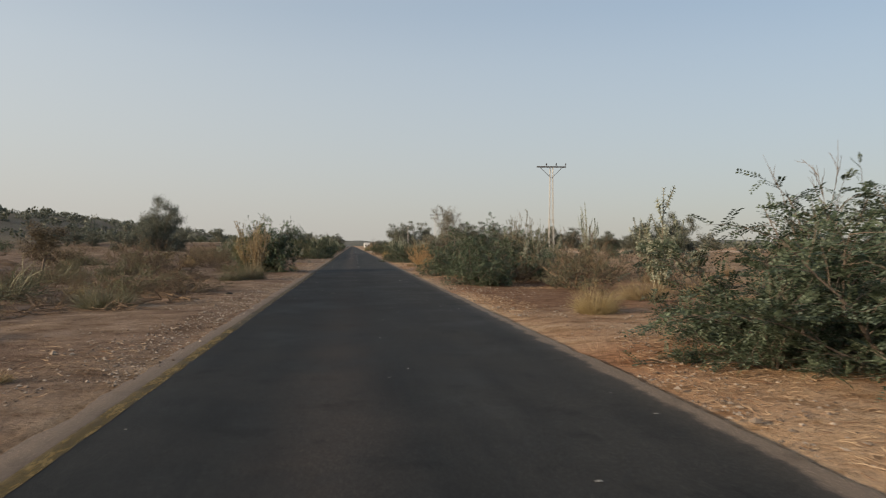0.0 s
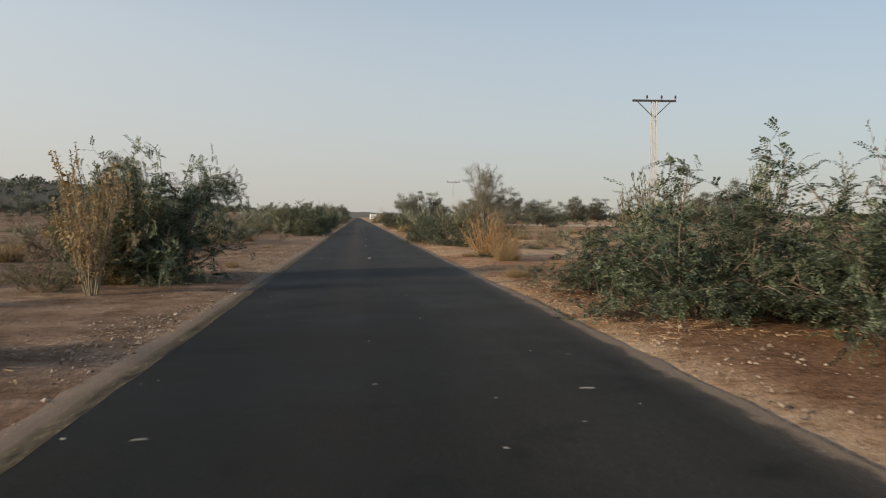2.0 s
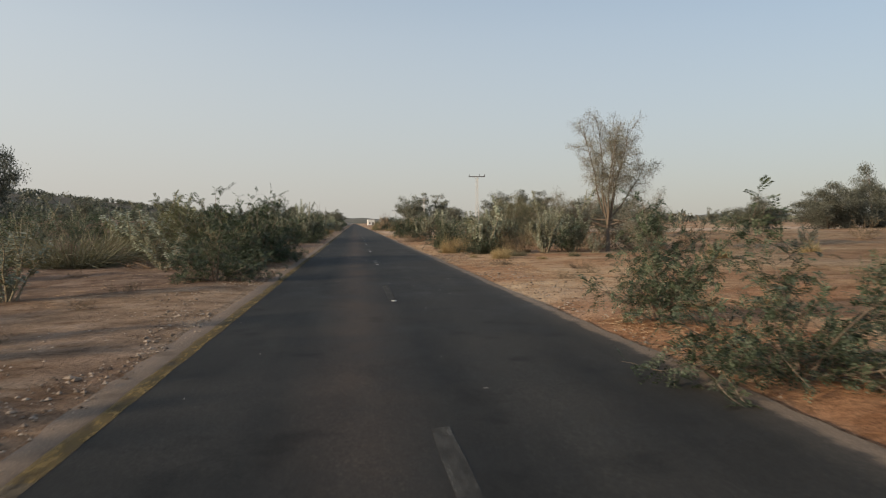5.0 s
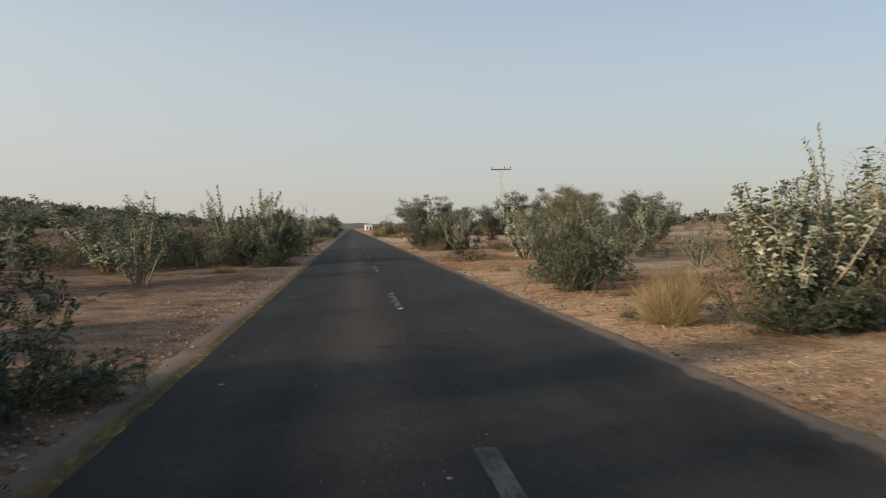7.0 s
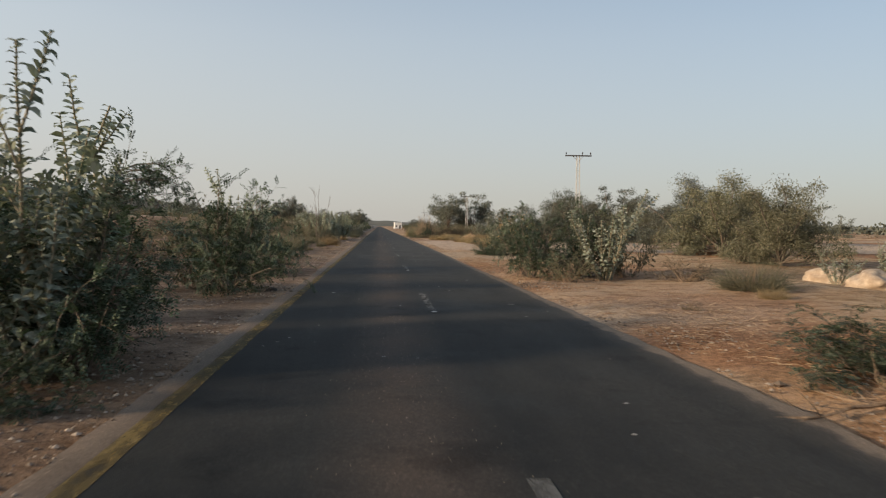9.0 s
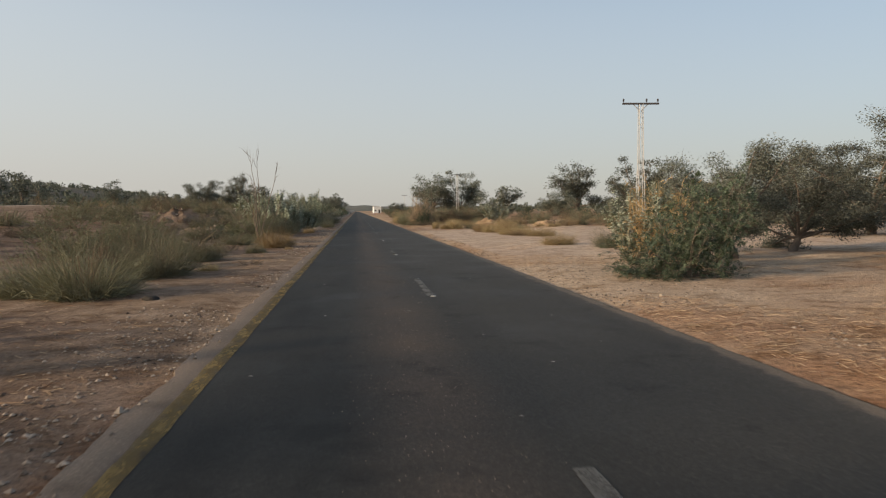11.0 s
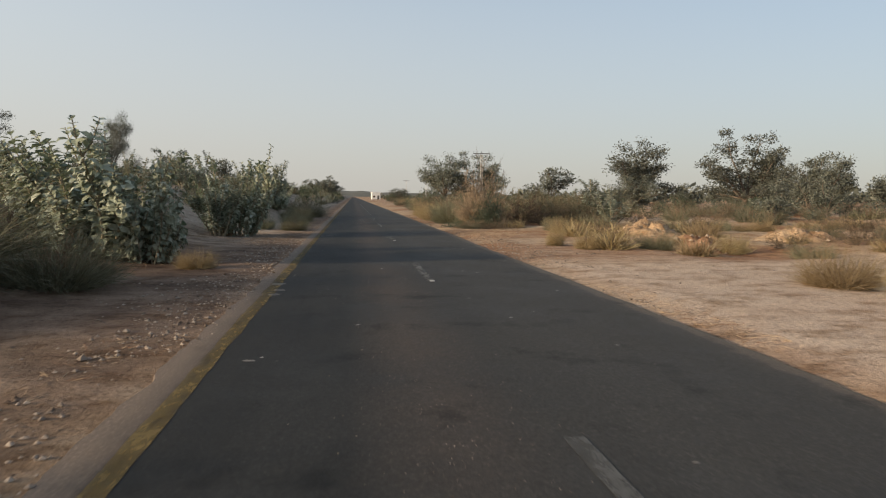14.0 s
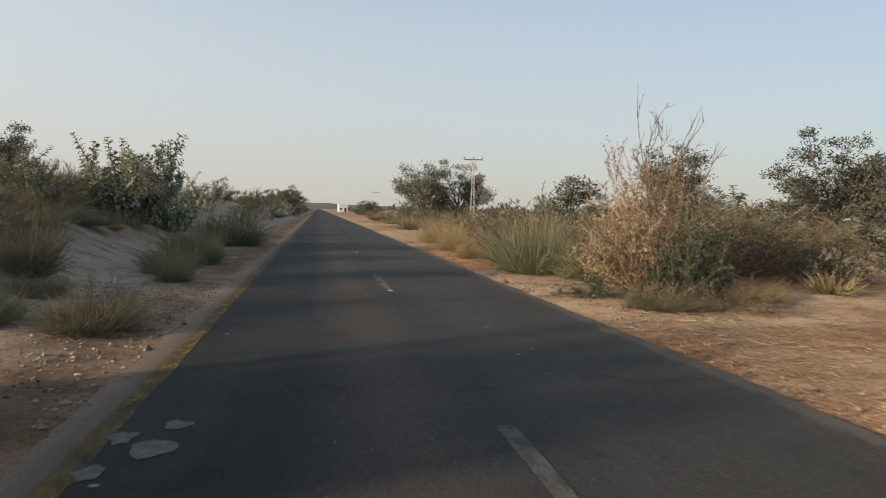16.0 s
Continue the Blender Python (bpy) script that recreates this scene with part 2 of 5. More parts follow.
def asphalt_mat():
    m, n, l, b = mat("asphalt", 0.85, 0.12)
    p = world_pos(n)
    sep = n.new("ShaderNodeSeparateXYZ")
    l.new(p, sep.inputs[0])
    sc = n.new("ShaderNodeMapping")
    sc.inputs["Scale"].default_value = (1.0, 0.16, 1.0)
    l.new(p, sc.inputs["Vector"])
    streak = noise_node(n, l, sc.outputs[0], 1.3, 6, 0.6)
    patch = noise_node(n, l, p, 0.45, 6, 0.6)
    grain = noise_node(n, l, p, 38, 5, 0.85)
    base = ramp(n, l, streak, [(0.3, (0.0142, 0.0140, 0.0132)), (0.7, (0.0350, 0.0336, 0.0298))])
    base = mix(n, l, ramp(n, l, patch, [(0.46, (0, 0, 0)), (0.66, (0.75, 0.75, 0.75))]), base, (0.045, 0.0430, 0.0395))
    # dust gathers between the wheel tracks and along both edges
    x = sep.outputs["X"]
    d1 = math_node(n, l, "ABSOLUTE", math_node(n, l, "SUBTRACT", x, 0.25))
    mid = n.new("ShaderNodeMapRange")
    mid.inputs["From Min"].default_value, mid.inputs["From Max"].default_value = 0.75, 0.1
    l.new(d1, mid.inputs["Value"])
    dust = math_node(n, l, "MULTIPLY", mid.outputs[0], math_node(n, l, "MULTIPLY_ADD", patch, 2.2, -0.5))
    longer = n.new("ShaderNodeMapRange")    # more of it lies further along the road
    longer.inputs["From Min"].default_value, longer.inputs["From Max"].default_value = 50, 100
    longer.inputs["To Min"].default_value, longer.inputs["To Max"].default_value = 0.6, 1.15
    l.new(sep.outputs["Y"], longer.inputs["Value"])
    base = mix(n, l, math_node(n, l, "MULTIPLY", dust, longer.outputs[0]), base, (0.084, 0.063, 0.049))
    road_shade = n.new("ShaderNodeMapRange")     # a cast shadow across the road, painted into the asphalt colour
    road_shade.inputs["From Min"].default_value, road_shade.inputs["From Max"].default_value, road_shade.inputs["To Max"].default_value = 22, 8, 0.75
    l.new(math_node(n, l, "ABSOLUTE", math_node(n, l, "SUBTRACT", sep.outputs["Y"], 28.0)), road_shade.inputs["Value"])
    base = mix(n, l, road_shade.outputs[0], base, (0.0126, 0.0122, 0.0112))
    rough_edge = math_node(n, l, "MULTIPLY_ADD", noise_node(n, l, p, 1.6, 8, 0.72), 0.5, -0.25)
    xr = math_node(n, l, "ADD", x, rough_edge)
    xl = math_node(n, l, "ADD", x, math_node(n, l, "MULTIPLY", rough_edge, 0.5))
    for src, soft, full, amount, tint in ((xr, 3.15, 3.58, 0.5, (0.11, 0.090, 0.070)), (xr, 3.52, 3.66, 0.82, (0.34, 0.243, 0.170)),
                                          (xl, -1.84, -1.98, 0.9, (0.20, 0.148, 0.108)), (xl, -1.98, -2.16, 0.88, (0.25, 0.182, 0.132))):
        e = n.new("ShaderNodeMapRange")
        e.interpolation_type = "SMOOTHSTEP"
        e.inputs["From Min"].default_value, e.inputs["From Max"].default_value, e.inputs["To Max"].default_value = soft, full, amount
        l.new(src, e.inputs["Value"])
        base = mix(n, l, e.outputs[0], base, tint)
    lane = n.new("ShaderNodeMapRange")      # the right half is lighter and browner
    lane.inputs["From Min"].default_value, lane.inputs["From Max"].default_value = 0.6, 2.2
    lane.inputs["To Min"].default_value, lane.inputs["To Max"].default_value = 0.0, 0.38
    l.new(x, lane.inputs["Value"])
    base = mix(n, l, math_node(n, l, "MULTIPLY", lane.outputs[0], math_node(n, l, "MULTIPLY_ADD", streak, 1.2, 0.2)), base, (0.068, 0.060, 0.049))
    worn = n.new("ShaderNodeMapRange")      # greyer far end, most on the right half, lightened to offset dark cast shadows
    worn.inputs["From Min"].default_value, worn.inputs["From Max"].default_value, worn.inputs["To Max"].default_value = 125, 160, 1.0
    l.new(sep.outputs["Y"], worn.inputs["Value"])
    half = n.new("ShaderNodeMapRange")
    half.inputs["From Min"].default_value, half.inputs["From Max"].default_value = -0.6, 1.6
    half.inputs["To Min"].default_value, half.inputs["To Max"].default_value = 0.12, 0.62
    l.new(x, half.inputs["Value"])
    base = mix(n, l, math_node(n, l, "MULTIPLY", worn.outputs[0], half.outputs[0]), base, (0.080, 0.072, 0.062))
    speck = ramp(n, l, grain, [(0.30, (0.6, 0.6, 0.6)), (0.55, (1, 1, 1)), (0.72, (2.4, 2.3, 2.2))])
    base = mix(n, l, 1.0, base, speck, "MULTIPLY")
    stain = ramp(n, l, noise_node(n, l, p, 1.1, 7, 0.6), [(0.57, (1, 1, 1)), (0.70, (0.58, 0.58, 0.58))])
    base = mix(n, l, 1.0, base, stain, "MULTIPLY")
    l.new(base, b.inputs["Base Color"])
    l.new(ramp(n, l, patch, [(0.3, (0.68,) * 3), (0.7, (0.9,) * 3)]), b.inputs["Roughness"])
    bump(n, l, b, math_node(n, l, "ADD", grain, math_node(n, l, "MULTIPLY", patch, 2.0)), 0.006)
    return m


def paint_mat(name, col, keep=0.5):
    """Road paint, worn away in flakes and streaks so that the road shows through."""
    m, n, l, b = mat(name, 0.85, 0.2)
    p = world_pos(n)
    sc = n.new("ShaderNodeMapping")
    sc.inputs["Scale"].default_value = (1.0, 0.35, 1.0)
    l.new(p, sc.inputs["Vector"])
    w = noise_node(n, l, sc.outputs[0], 5.0, 9, 0.8)
    c = ramp(n, l, noise_node(n, l, p, 2.2, 7, 0.7), [(0.3, tuple(v * 0.6 for v in col)), (0.7, col)])
    l.new(c, b.inputs["Base Color"])
    bare = n.new("ShaderNodeBsdfTransparent")
    ms = n.new("ShaderNodeMixShader")
    l.new(ramp(n, l, w, [(keep - 0.12, (0.0,) * 3), (keep + 0.16, (1,) * 3)]), ms.inputs[0])
    l.new(b.outputs[0], ms.inputs[1])
    l.new(bare.outputs[0], ms.inputs[2])
    l.new(ms.outputs[0], n["Material Output"].inputs["Surface"])
    return m


def plain_mat(name, a, c, scale=8.0, rough=0.8, metal=0.0):
    m, n, l, b = mat(name, rough, 0.3)
    co = n.new("ShaderNodeTexCoord").outputs["Object"]
    f = noise_node(n, l, co, scale, 8, 0.65)
    l.new(ramp(n, l, f, [(0.3, a), (0.7, c)]), b.inputs["Base Color"])
    b.inputs["Metallic"].default_value = metal
    bump(n, l, b, f, 0.004)
    return m


def stone_mat(name, a, c):
    m, n, l, b = mat(name, 0.92, 0.15)
    g = n.new("ShaderNodeNewGeometry")
    l.new(ramp(n, l, g.outputs["Random Per Island"], [(0.0, a), (1.0, c)]), b.inputs["Base Color"])
    return m


SOIL, ASPHALT = soil_mat(), asphalt_mat()
YELLOW = paint_mat("faded_yellow_paint", (0.235, 0.160, 0.058), 0.49)
DUSTY_YELLOW = paint_mat("dust_covered_yellow_paint", (0.215, 0.165, 0.102), 0.46)
WHITE_PAINT = paint_mat("worn_white_paint", (0.145, 0.135, 0.12), 0.56)
GONE_PAINT = paint_mat("nearly_gone_paint", (0.105, 0.098, 0.086), 0.46)
CHIP = stone_mat("pale_chips", (0.14, 0.125, 0.11), (0.42, 0.39, 0.35))
STUD = plain_mat("white_road_stud", (0.30, 0.29, 0.27), (0.46, 0.44, 0.42), 20, 0.6)
PATCH = plain_mat("pale_cement_patch", (0.075, 0.066, 0.056), (0.19, 0.168, 0.142), 14, 0.9)
GRAVEL = stone_mat("gravel_stone", (0.10, 0.068, 0.048), (0.44, 0.35, 0.27))
STRAW = stone_mat("dry_straw", (0.13, 0.055, 0.025), (0.52, 0.37, 0.23))
ROCK = plain_mat("sandstone", (0.30, 0.21, 0.14), (0.56, 0.43, 0.31), 5, 0.95)
STEEL = plain_mat("weathered_galvanised_steel", (0.30, 0.28, 0.26), (0.48, 0.46, 0.43), 6, 0.6, 0.2)
RUST = plain_mat("dark_rusted_steel", (0.05, 0.045, 0.045), (0.10, 0.085, 0.08), 10, 0.75, 0.2)
PORCELAIN = plain_mat("brown_porcelain", (0.035, 0.025, 0.02), (0.06, 0.045, 0.04), 10, 0.25)
LIME = plain_mat("limewashed_wall", (0.62, 0.60, 0.57), (0.82, 0.81, 0.79), 2, 0.9)
DARKWOOD = plain_mat("dark_opening", (0.03, 0.025, 0.02), (0.07, 0.06, 0.05), 5, 0.8)
BARK = bark_mat("grey_brown_bark", (0.10, 0.075, 0.055), (0.24, 0.19, 0.15))
PALE_BARK = bark_mat("pale_stem", (0.20, 0.165, 0.11), (0.37, 0.32, 0.235))
DRY_TWIG = bark_mat("dry_twig", (0.13, 0.085, 0.055), (0.30, 0.21, 0.14))
TAN_TWIG = bark_mat("tan_twig", (0.42, 0.29, 0.16), (0.64, 0.49, 0.31))
L_GREEN = leaf_mat("mesquite_leaf", (0.018, 0.027, 0.015), (0.062, 0.081, 0.046), (0.168, 0.198, 0.135), (0.09, 0.14, 0.055), 0.13)
L_OLIVE = leaf_mat("olive_leaf", (0.058, 0.064, 0.034), (0.135, 0.138, 0.075), (0.27, 0.255, 0.155), (0.20, 0.19, 0.08), 0.22)
L_MILK = leaf_mat("milkweed_leaf", (0.11, 0.125, 0.086), (0.275, 0.290, 0.210), (0.44, 0.445, 0.355), (0.22, 0.25, 0.13), 0.18, 0.7)
L_TREE = leaf_mat("acacia_leaf", (0.052, 0.056, 0.044), (0.122, 0.126, 0.098), (0.235, 0.235, 0.188), (0.11, 0.115, 0.065), 0.2)
L_AIRY = leaf_mat("dusty_grey_leaf", (0.11, 0.105, 0.085), (0.21, 0.205, 0.165), (0.36, 0.35, 0.29), (0.2, 0.19, 0.11), 0.25)
L_BROWN = leaf_mat("dead_leaf", (0.070, 0.052, 0.034), (0.145, 0.108, 0.069), (0.26, 0.20, 0.132), (0.13, 0.09, 0.05), 0.18)
L_TANBROWN = leaf_mat("pinkish_dead_leaf", (0.22, 0.165, 0.10), (0.42, 0.32, 0.205), (0.60, 0.48, 0.33), (0.22, 0.14, 0.07), 0.2)
L_TAN = leaf_mat("tan_grass", (0.19, 0.135, 0.07), (0.32, 0.24, 0.13), (0.47, 0.37, 0.22), (0.33, 0.22, 0.09), 0.3)
L_BROOM = leaf_mat("broom_twig", (0.075, 0.074, 0.044), (0.160, 0.150, 0.092), (0.275, 0.248, 0.165), (0.18, 0.165, 0.085), 0.22)
L_ORANGE = leaf_mat("rusty_twig", (0.23, 0.13, 0.055), (0.39, 0.25, 0.12), (0.54, 0.39, 0.22), (0.36, 0.20, 0.07), 0.3)


# ---------------------------------------------------------------- mesh helpers
def mesh_of(name, verts, faces, material, smooth=False):
    me = bpy.data.meshes.new(name)
    me.from_pydata(verts, [], faces)
    me.materials.append(material)
    if smooth:
        me.polygons.foreach_set("use_smooth", [True] * len(me.polygons))
    me.update()
    return me


def part(name, me, parent, label=""):
    ob = new(name, me)
    ob.parent = parent
    return tagged(ob, label)


def part_bm(name, bm, material, parent=None, label=""):
    me = bpy.data.meshes.new(name)
    bm.to_mesh(me)
    bm.free()
    me.materials.append(material)
    ob = new(name, me)
    ob.parent = parent
    return tagged(ob, label)


def box(bm, lo, hi, m=None, bevel=0.0):
    r = bmesh.ops.create_cube(bm, size=1.0)
    vs = r["verts"]
    c, s = (Vector(lo) + Vector(hi)) / 2, Vector(hi) - Vector(lo)
    bmesh.ops.transform(bm, verts=vs, matrix=(m or Matrix()) @ Matrix.Translation(c) @ Matrix.Diagonal((*s, 1)))
    if bevel:
        es = {e for v in vs for e in v.link_edges}
        bmesh.ops.bevel(bm, geom=list(es), offset=bevel, segments=1, affect="EDGES")


def bar(bm, a, b, w, h=None):
    """A straight steel bar from a to b."""
    a, b = Vector(a), Vector(b)
    m = Matrix.Translation((a + b) / 2) @ (b - a).to_track_quat("Z", "Y").to_matrix().to_4x4()
    l = (b - a).length / 2
    h = h or w
    box(bm, (-w / 2, -h / 2, -l), (w / 2, h / 2, l), m)


class Sheet:
    """Collects vertices and faces."""

    def __init__(self):
        self.v, self.f = [], []

    def tube(self, pts, radii, sides=4):
        base = len(self.v)
        for i, p in enumerate(pts):
            d = (pts[min(i + 1, len(pts) - 1)] - pts[max(i - 1, 0)]).normalized()
            u = d.cross(Vector((0.31, 0.94, 0.13))).normalized()
            w = d.cross(u)
            for k in range(sides):
                a = 2 * math.pi * k / sides
                self.v.append(p + (u * math.cos(a) + w * math.sin(a)) * radii[i])
        for i in range(len(pts) - 1):
            for k in range(sides):
                a, b = base + i * sides + k, base + i * sides + (k + 1) % sides
                self.f.append((a, b, b + sides, a + sides))

    def leaf(self, p, d, up, length, width, cup=0.15):
        """A pointed leaf of two triangles, folded on its rib."""
        s = d.cross(up)
        if s.length < 1e-4:
            s = Vector((1, 0, 0))
        s.normalize()
        nrm = s.cross(d)
        i = len(self.v)
        m = p + d * (length * 0.5) + nrm * (cup * width)
        self.v += [p, m + s * (width / 2), p + d * length, m - s * (width / 2)]
        self.f += [(i, i + 1, i + 2), (i, i + 2, i + 3)]

    def oval(self, p, d, up, length, width, droop=0.2):
        """A broad oval leaf of six triangles, bent along its length."""
        s = d.cross(up)
        if s.length < 1e-4:
            s = Vector((1, 0, 0))
        s.normalize()
        nrm = s.cross(d)
        i = len(self.v)
        a = p + d * (length * 0.30) + nrm * (0.05 * length)
        b = p + d * (length * 0.70) + nrm * (0.02 * length)
        t = p + d * length - nrm * (droop * length)
        up2 = nrm * (0.12 * width)
        self.v += [p, a + s * width * 0.46 + up2, b + s * width * 0.42 + up2, t, b - s * width * 0.42 + up2, a - s * width * 0.46 + up2, a, b]
        self.f += [(i, i + 1, i + 6), (i + 6, i + 1, i + 2, i + 7), (i + 7, i + 2, i + 3), (i + 7, i + 3, i + 4), (i + 6, i + 7, i + 4, i + 5), (i, i + 6, i + 5)]

    def blade(self, p, d, length, width, bend, side):
        """A bent ribbon of two quads."""
        i = len(self.v)
        m = p + d * (length * 0.55)
        t = m + (d + bend).normalized() * (length * 0.45)
        self.v += [p - side * width / 2, p + side * width / 2, m + side * width * 0.4, m - side * width * 0.4, t + side * width * 0.12, t - side * width * 0.12]
        self.f += [(i, i + 1, i + 2, i + 3), (i + 3, i + 2, i + 4, i + 5)]

    def mesh(self, name, material, smooth=False):
        return mesh_of(name, self.v, self.f, material, smooth)


def unit(rng, flat=1.0):
    v = Vector((rng.gauss(0, 1), rng.gauss(0, 1), rng.gauss(0, 1) * flat))
    return v.normalized()


def grow(rng, start, d, length, steps, wander, lift):
    """A wandering twig: its points."""
    pts, p, d = [start], start.copy(), d.normalized()
    for i in range(steps):
        d = (d + unit(rng) * wander + Vector((0, 0, lift))).normalized()
        p = p + d * (length / steps)
        pts.append(p)
    return pts


def taper(pts, r0, r1):
    k = len(pts) - 1
    return [r0 + (r1 - r0) * i / k for i in range(k + 1)]


def at(pts, u):
    k = u * (len(pts) - 1)
    i = min(int(k), len(pts) - 2)
    return pts[i].lerp(pts[i + 1], k - i), (pts[i + 1] - pts[i]).normalized()


# ---------------------------------------------------------------- plants: each is built once, about 1 m half-width as named, then copied
def mesquite(seed, height=2.2, spread=1.5, stems=17, leaves=13, leaf=L_GREEN, label="", size=1.0):
    """Thorny shrub with arching stems and feathery sprays of small leaves down to the ground."""
    rng = random.Random(seed)
    wood, fol = Sheet(), Sheet()
    for s in range(stems):
        a = 2 * math.pi * (s + rng.uniform(-0.4, 0.4)) / stems
        tilt = rng.uniform(0.12, 1.35)
        d = Vector((math.cos(a) * math.sin(tilt), math.sin(a) * math.sin(tilt), math.cos(tilt) + 0.15))
        reach = (height * math.cos(tilt) ** 2 + spread * 1.15 * math.sin(tilt) ** 2) * rng.uniform(0.72, 1.12)
        main = grow(rng, Vector((math.cos(a) * 0.15, math.sin(a) * 0.15, 0.0)), d, reach, 7, 0.16, -0.05 * math.sin(tilt))
        main = [Vector((p.x, p.y, max(p.z, 0.05))) if i else p for i, p in enumerate(main)]
        wood.tube(main, taper(main, 0.022, 0.005), 4)
        for t in range(13):
            u = 0.15 + 0.85 * (t + rng.random()) / 13
            p, md = at(main, u)
            td = (md * 0.55 + unit(rng, 0.7) * 0.9 + Vector((0, 0, 0.12))).normalized()
            twig = grow(rng, p, td, rng.uniform(0.35, 0.8) * size, 4, 0.22, -0.04)
            twig = [Vector((q.x, q.y, max(q.z, 0.04))) for q in twig]
            wood.tube(twig, taper(twig, 0.007, 0.002), 3)
            for k in range(6):
                p2, d2 = at(twig, 0.1 + 0.9 * (k + rng.random()) / 6)
                sd = (d2 * 0.7 + unit(rng, 0.6) * 0.9).normalized()
                ln = rng.uniform(0.14, 0.32) * size
                up = (Vector((0, 0, 1.0)) + unit(rng) * 0.65).normalized()
                side = sd.cross(up).normalized()
                up = side.cross(sd).normalized()
                for j in range(leaves):
                    w = (j + 0.5) / leaves
                    q = p2 + sd * (ln * w) - Vector((0, 0, 0.05 * w * w))
                    ld = (side * (1 if j % 2 else -1) + sd * 0.5 + unit(rng) * 0.16).normalized()
                    if q.z > 0.02:
                        fol.leaf(q, ld, up + unit(rng) * 0.15, rng.uniform(0.048, 0.080) * size, rng.uniform(0.022, 0.034) * size)
    root = new("mesquite_shrub")
    part("branchwork", wood.mesh("branchwork", BARK), root, "thin grey-brown thorny stems")
    part("foliage", fol.mesh("foliage", leaf), root, "feathery small leaves")
    return tagged(root, label or "dusty green thorny mesquite shrub on sandy roadside", "shrub", "roadside mesquite shrubs")


def arching_mesquite(seed, label):
    """A few long thorny boughs that rise and then lean over to one side (+x), leafy towards their ends."""
    rng = random.Random(seed)
    wood, fol = Sheet(), Sheet()
    for s in range(5):
        a = rng.uniform(-0.75, 0.75)
        d = Vector((math.cos(a) * 0.42, math.sin(a) * 0.42, 1.0))
        main = [Vector((0.05 * s, 0.03 * s, 0))]
        reach = rng.uniform(2.9, 3.7)
        for k in range(11):
            d = (d + Vector((math.cos(a), math.sin(a), -0.62)) * (0.030 * k) + unit(rng) * 0.06).normalized()
            main.append(main[-1] + d * (reach / 11))
        wood.tube(main, taper(main, 0.026, 0.005), 4)
        for t in range(20):
            u = 0.35 + 0.65 * (t + rng.random()) / 20
            p, md = at(main, min(u, 0.999))
            twig = grow(rng, p, md * 0.8 + unit(rng, 0.5) * 0.7, rng.uniform(0.25, 0.6), 4, 0.18, -0.03)
            wood.tube(twig, taper(twig, 0.006, 0.002), 3)
            for k in range(5):
                p2, d2 = at(twig, 0.15 + 0.84 * (k + rng.random()) / 5)
                sd = (d2 * 0.8 + unit(rng, 0.5) * 0.7).normalized()
                up = (Vector((0, 0, 1.0)) + unit(rng) * 0.5).normalized()
                side = sd.cross(up).normalized()
                ln = rng.uniform(0.12, 0.26)
                for j in range(11):
                    w = (j + 0.5) / 11
                    ld = (side * (1 if j % 2 else -1) + sd * 0.5 + unit(rng) * 0.16).normalized()
                    fol.leaf(p2 + sd * (ln * w), ld, side.cross(sd) + unit(rng) * 0.15, rng.uniform(0.045, 0.07), rng.uniform(0.02, 0.03))
    root = new("mesquite_bough")
    part("branchwork", wood.mesh("branchwork", BARK), root, "long arching grey-brown thorny boughs")
    part("foliage", fol.mesh("foliage", L_GREEN), root, "feathery small leaves")
    return tagged(root, label, "shrub", "roadside mesquite shrubs")


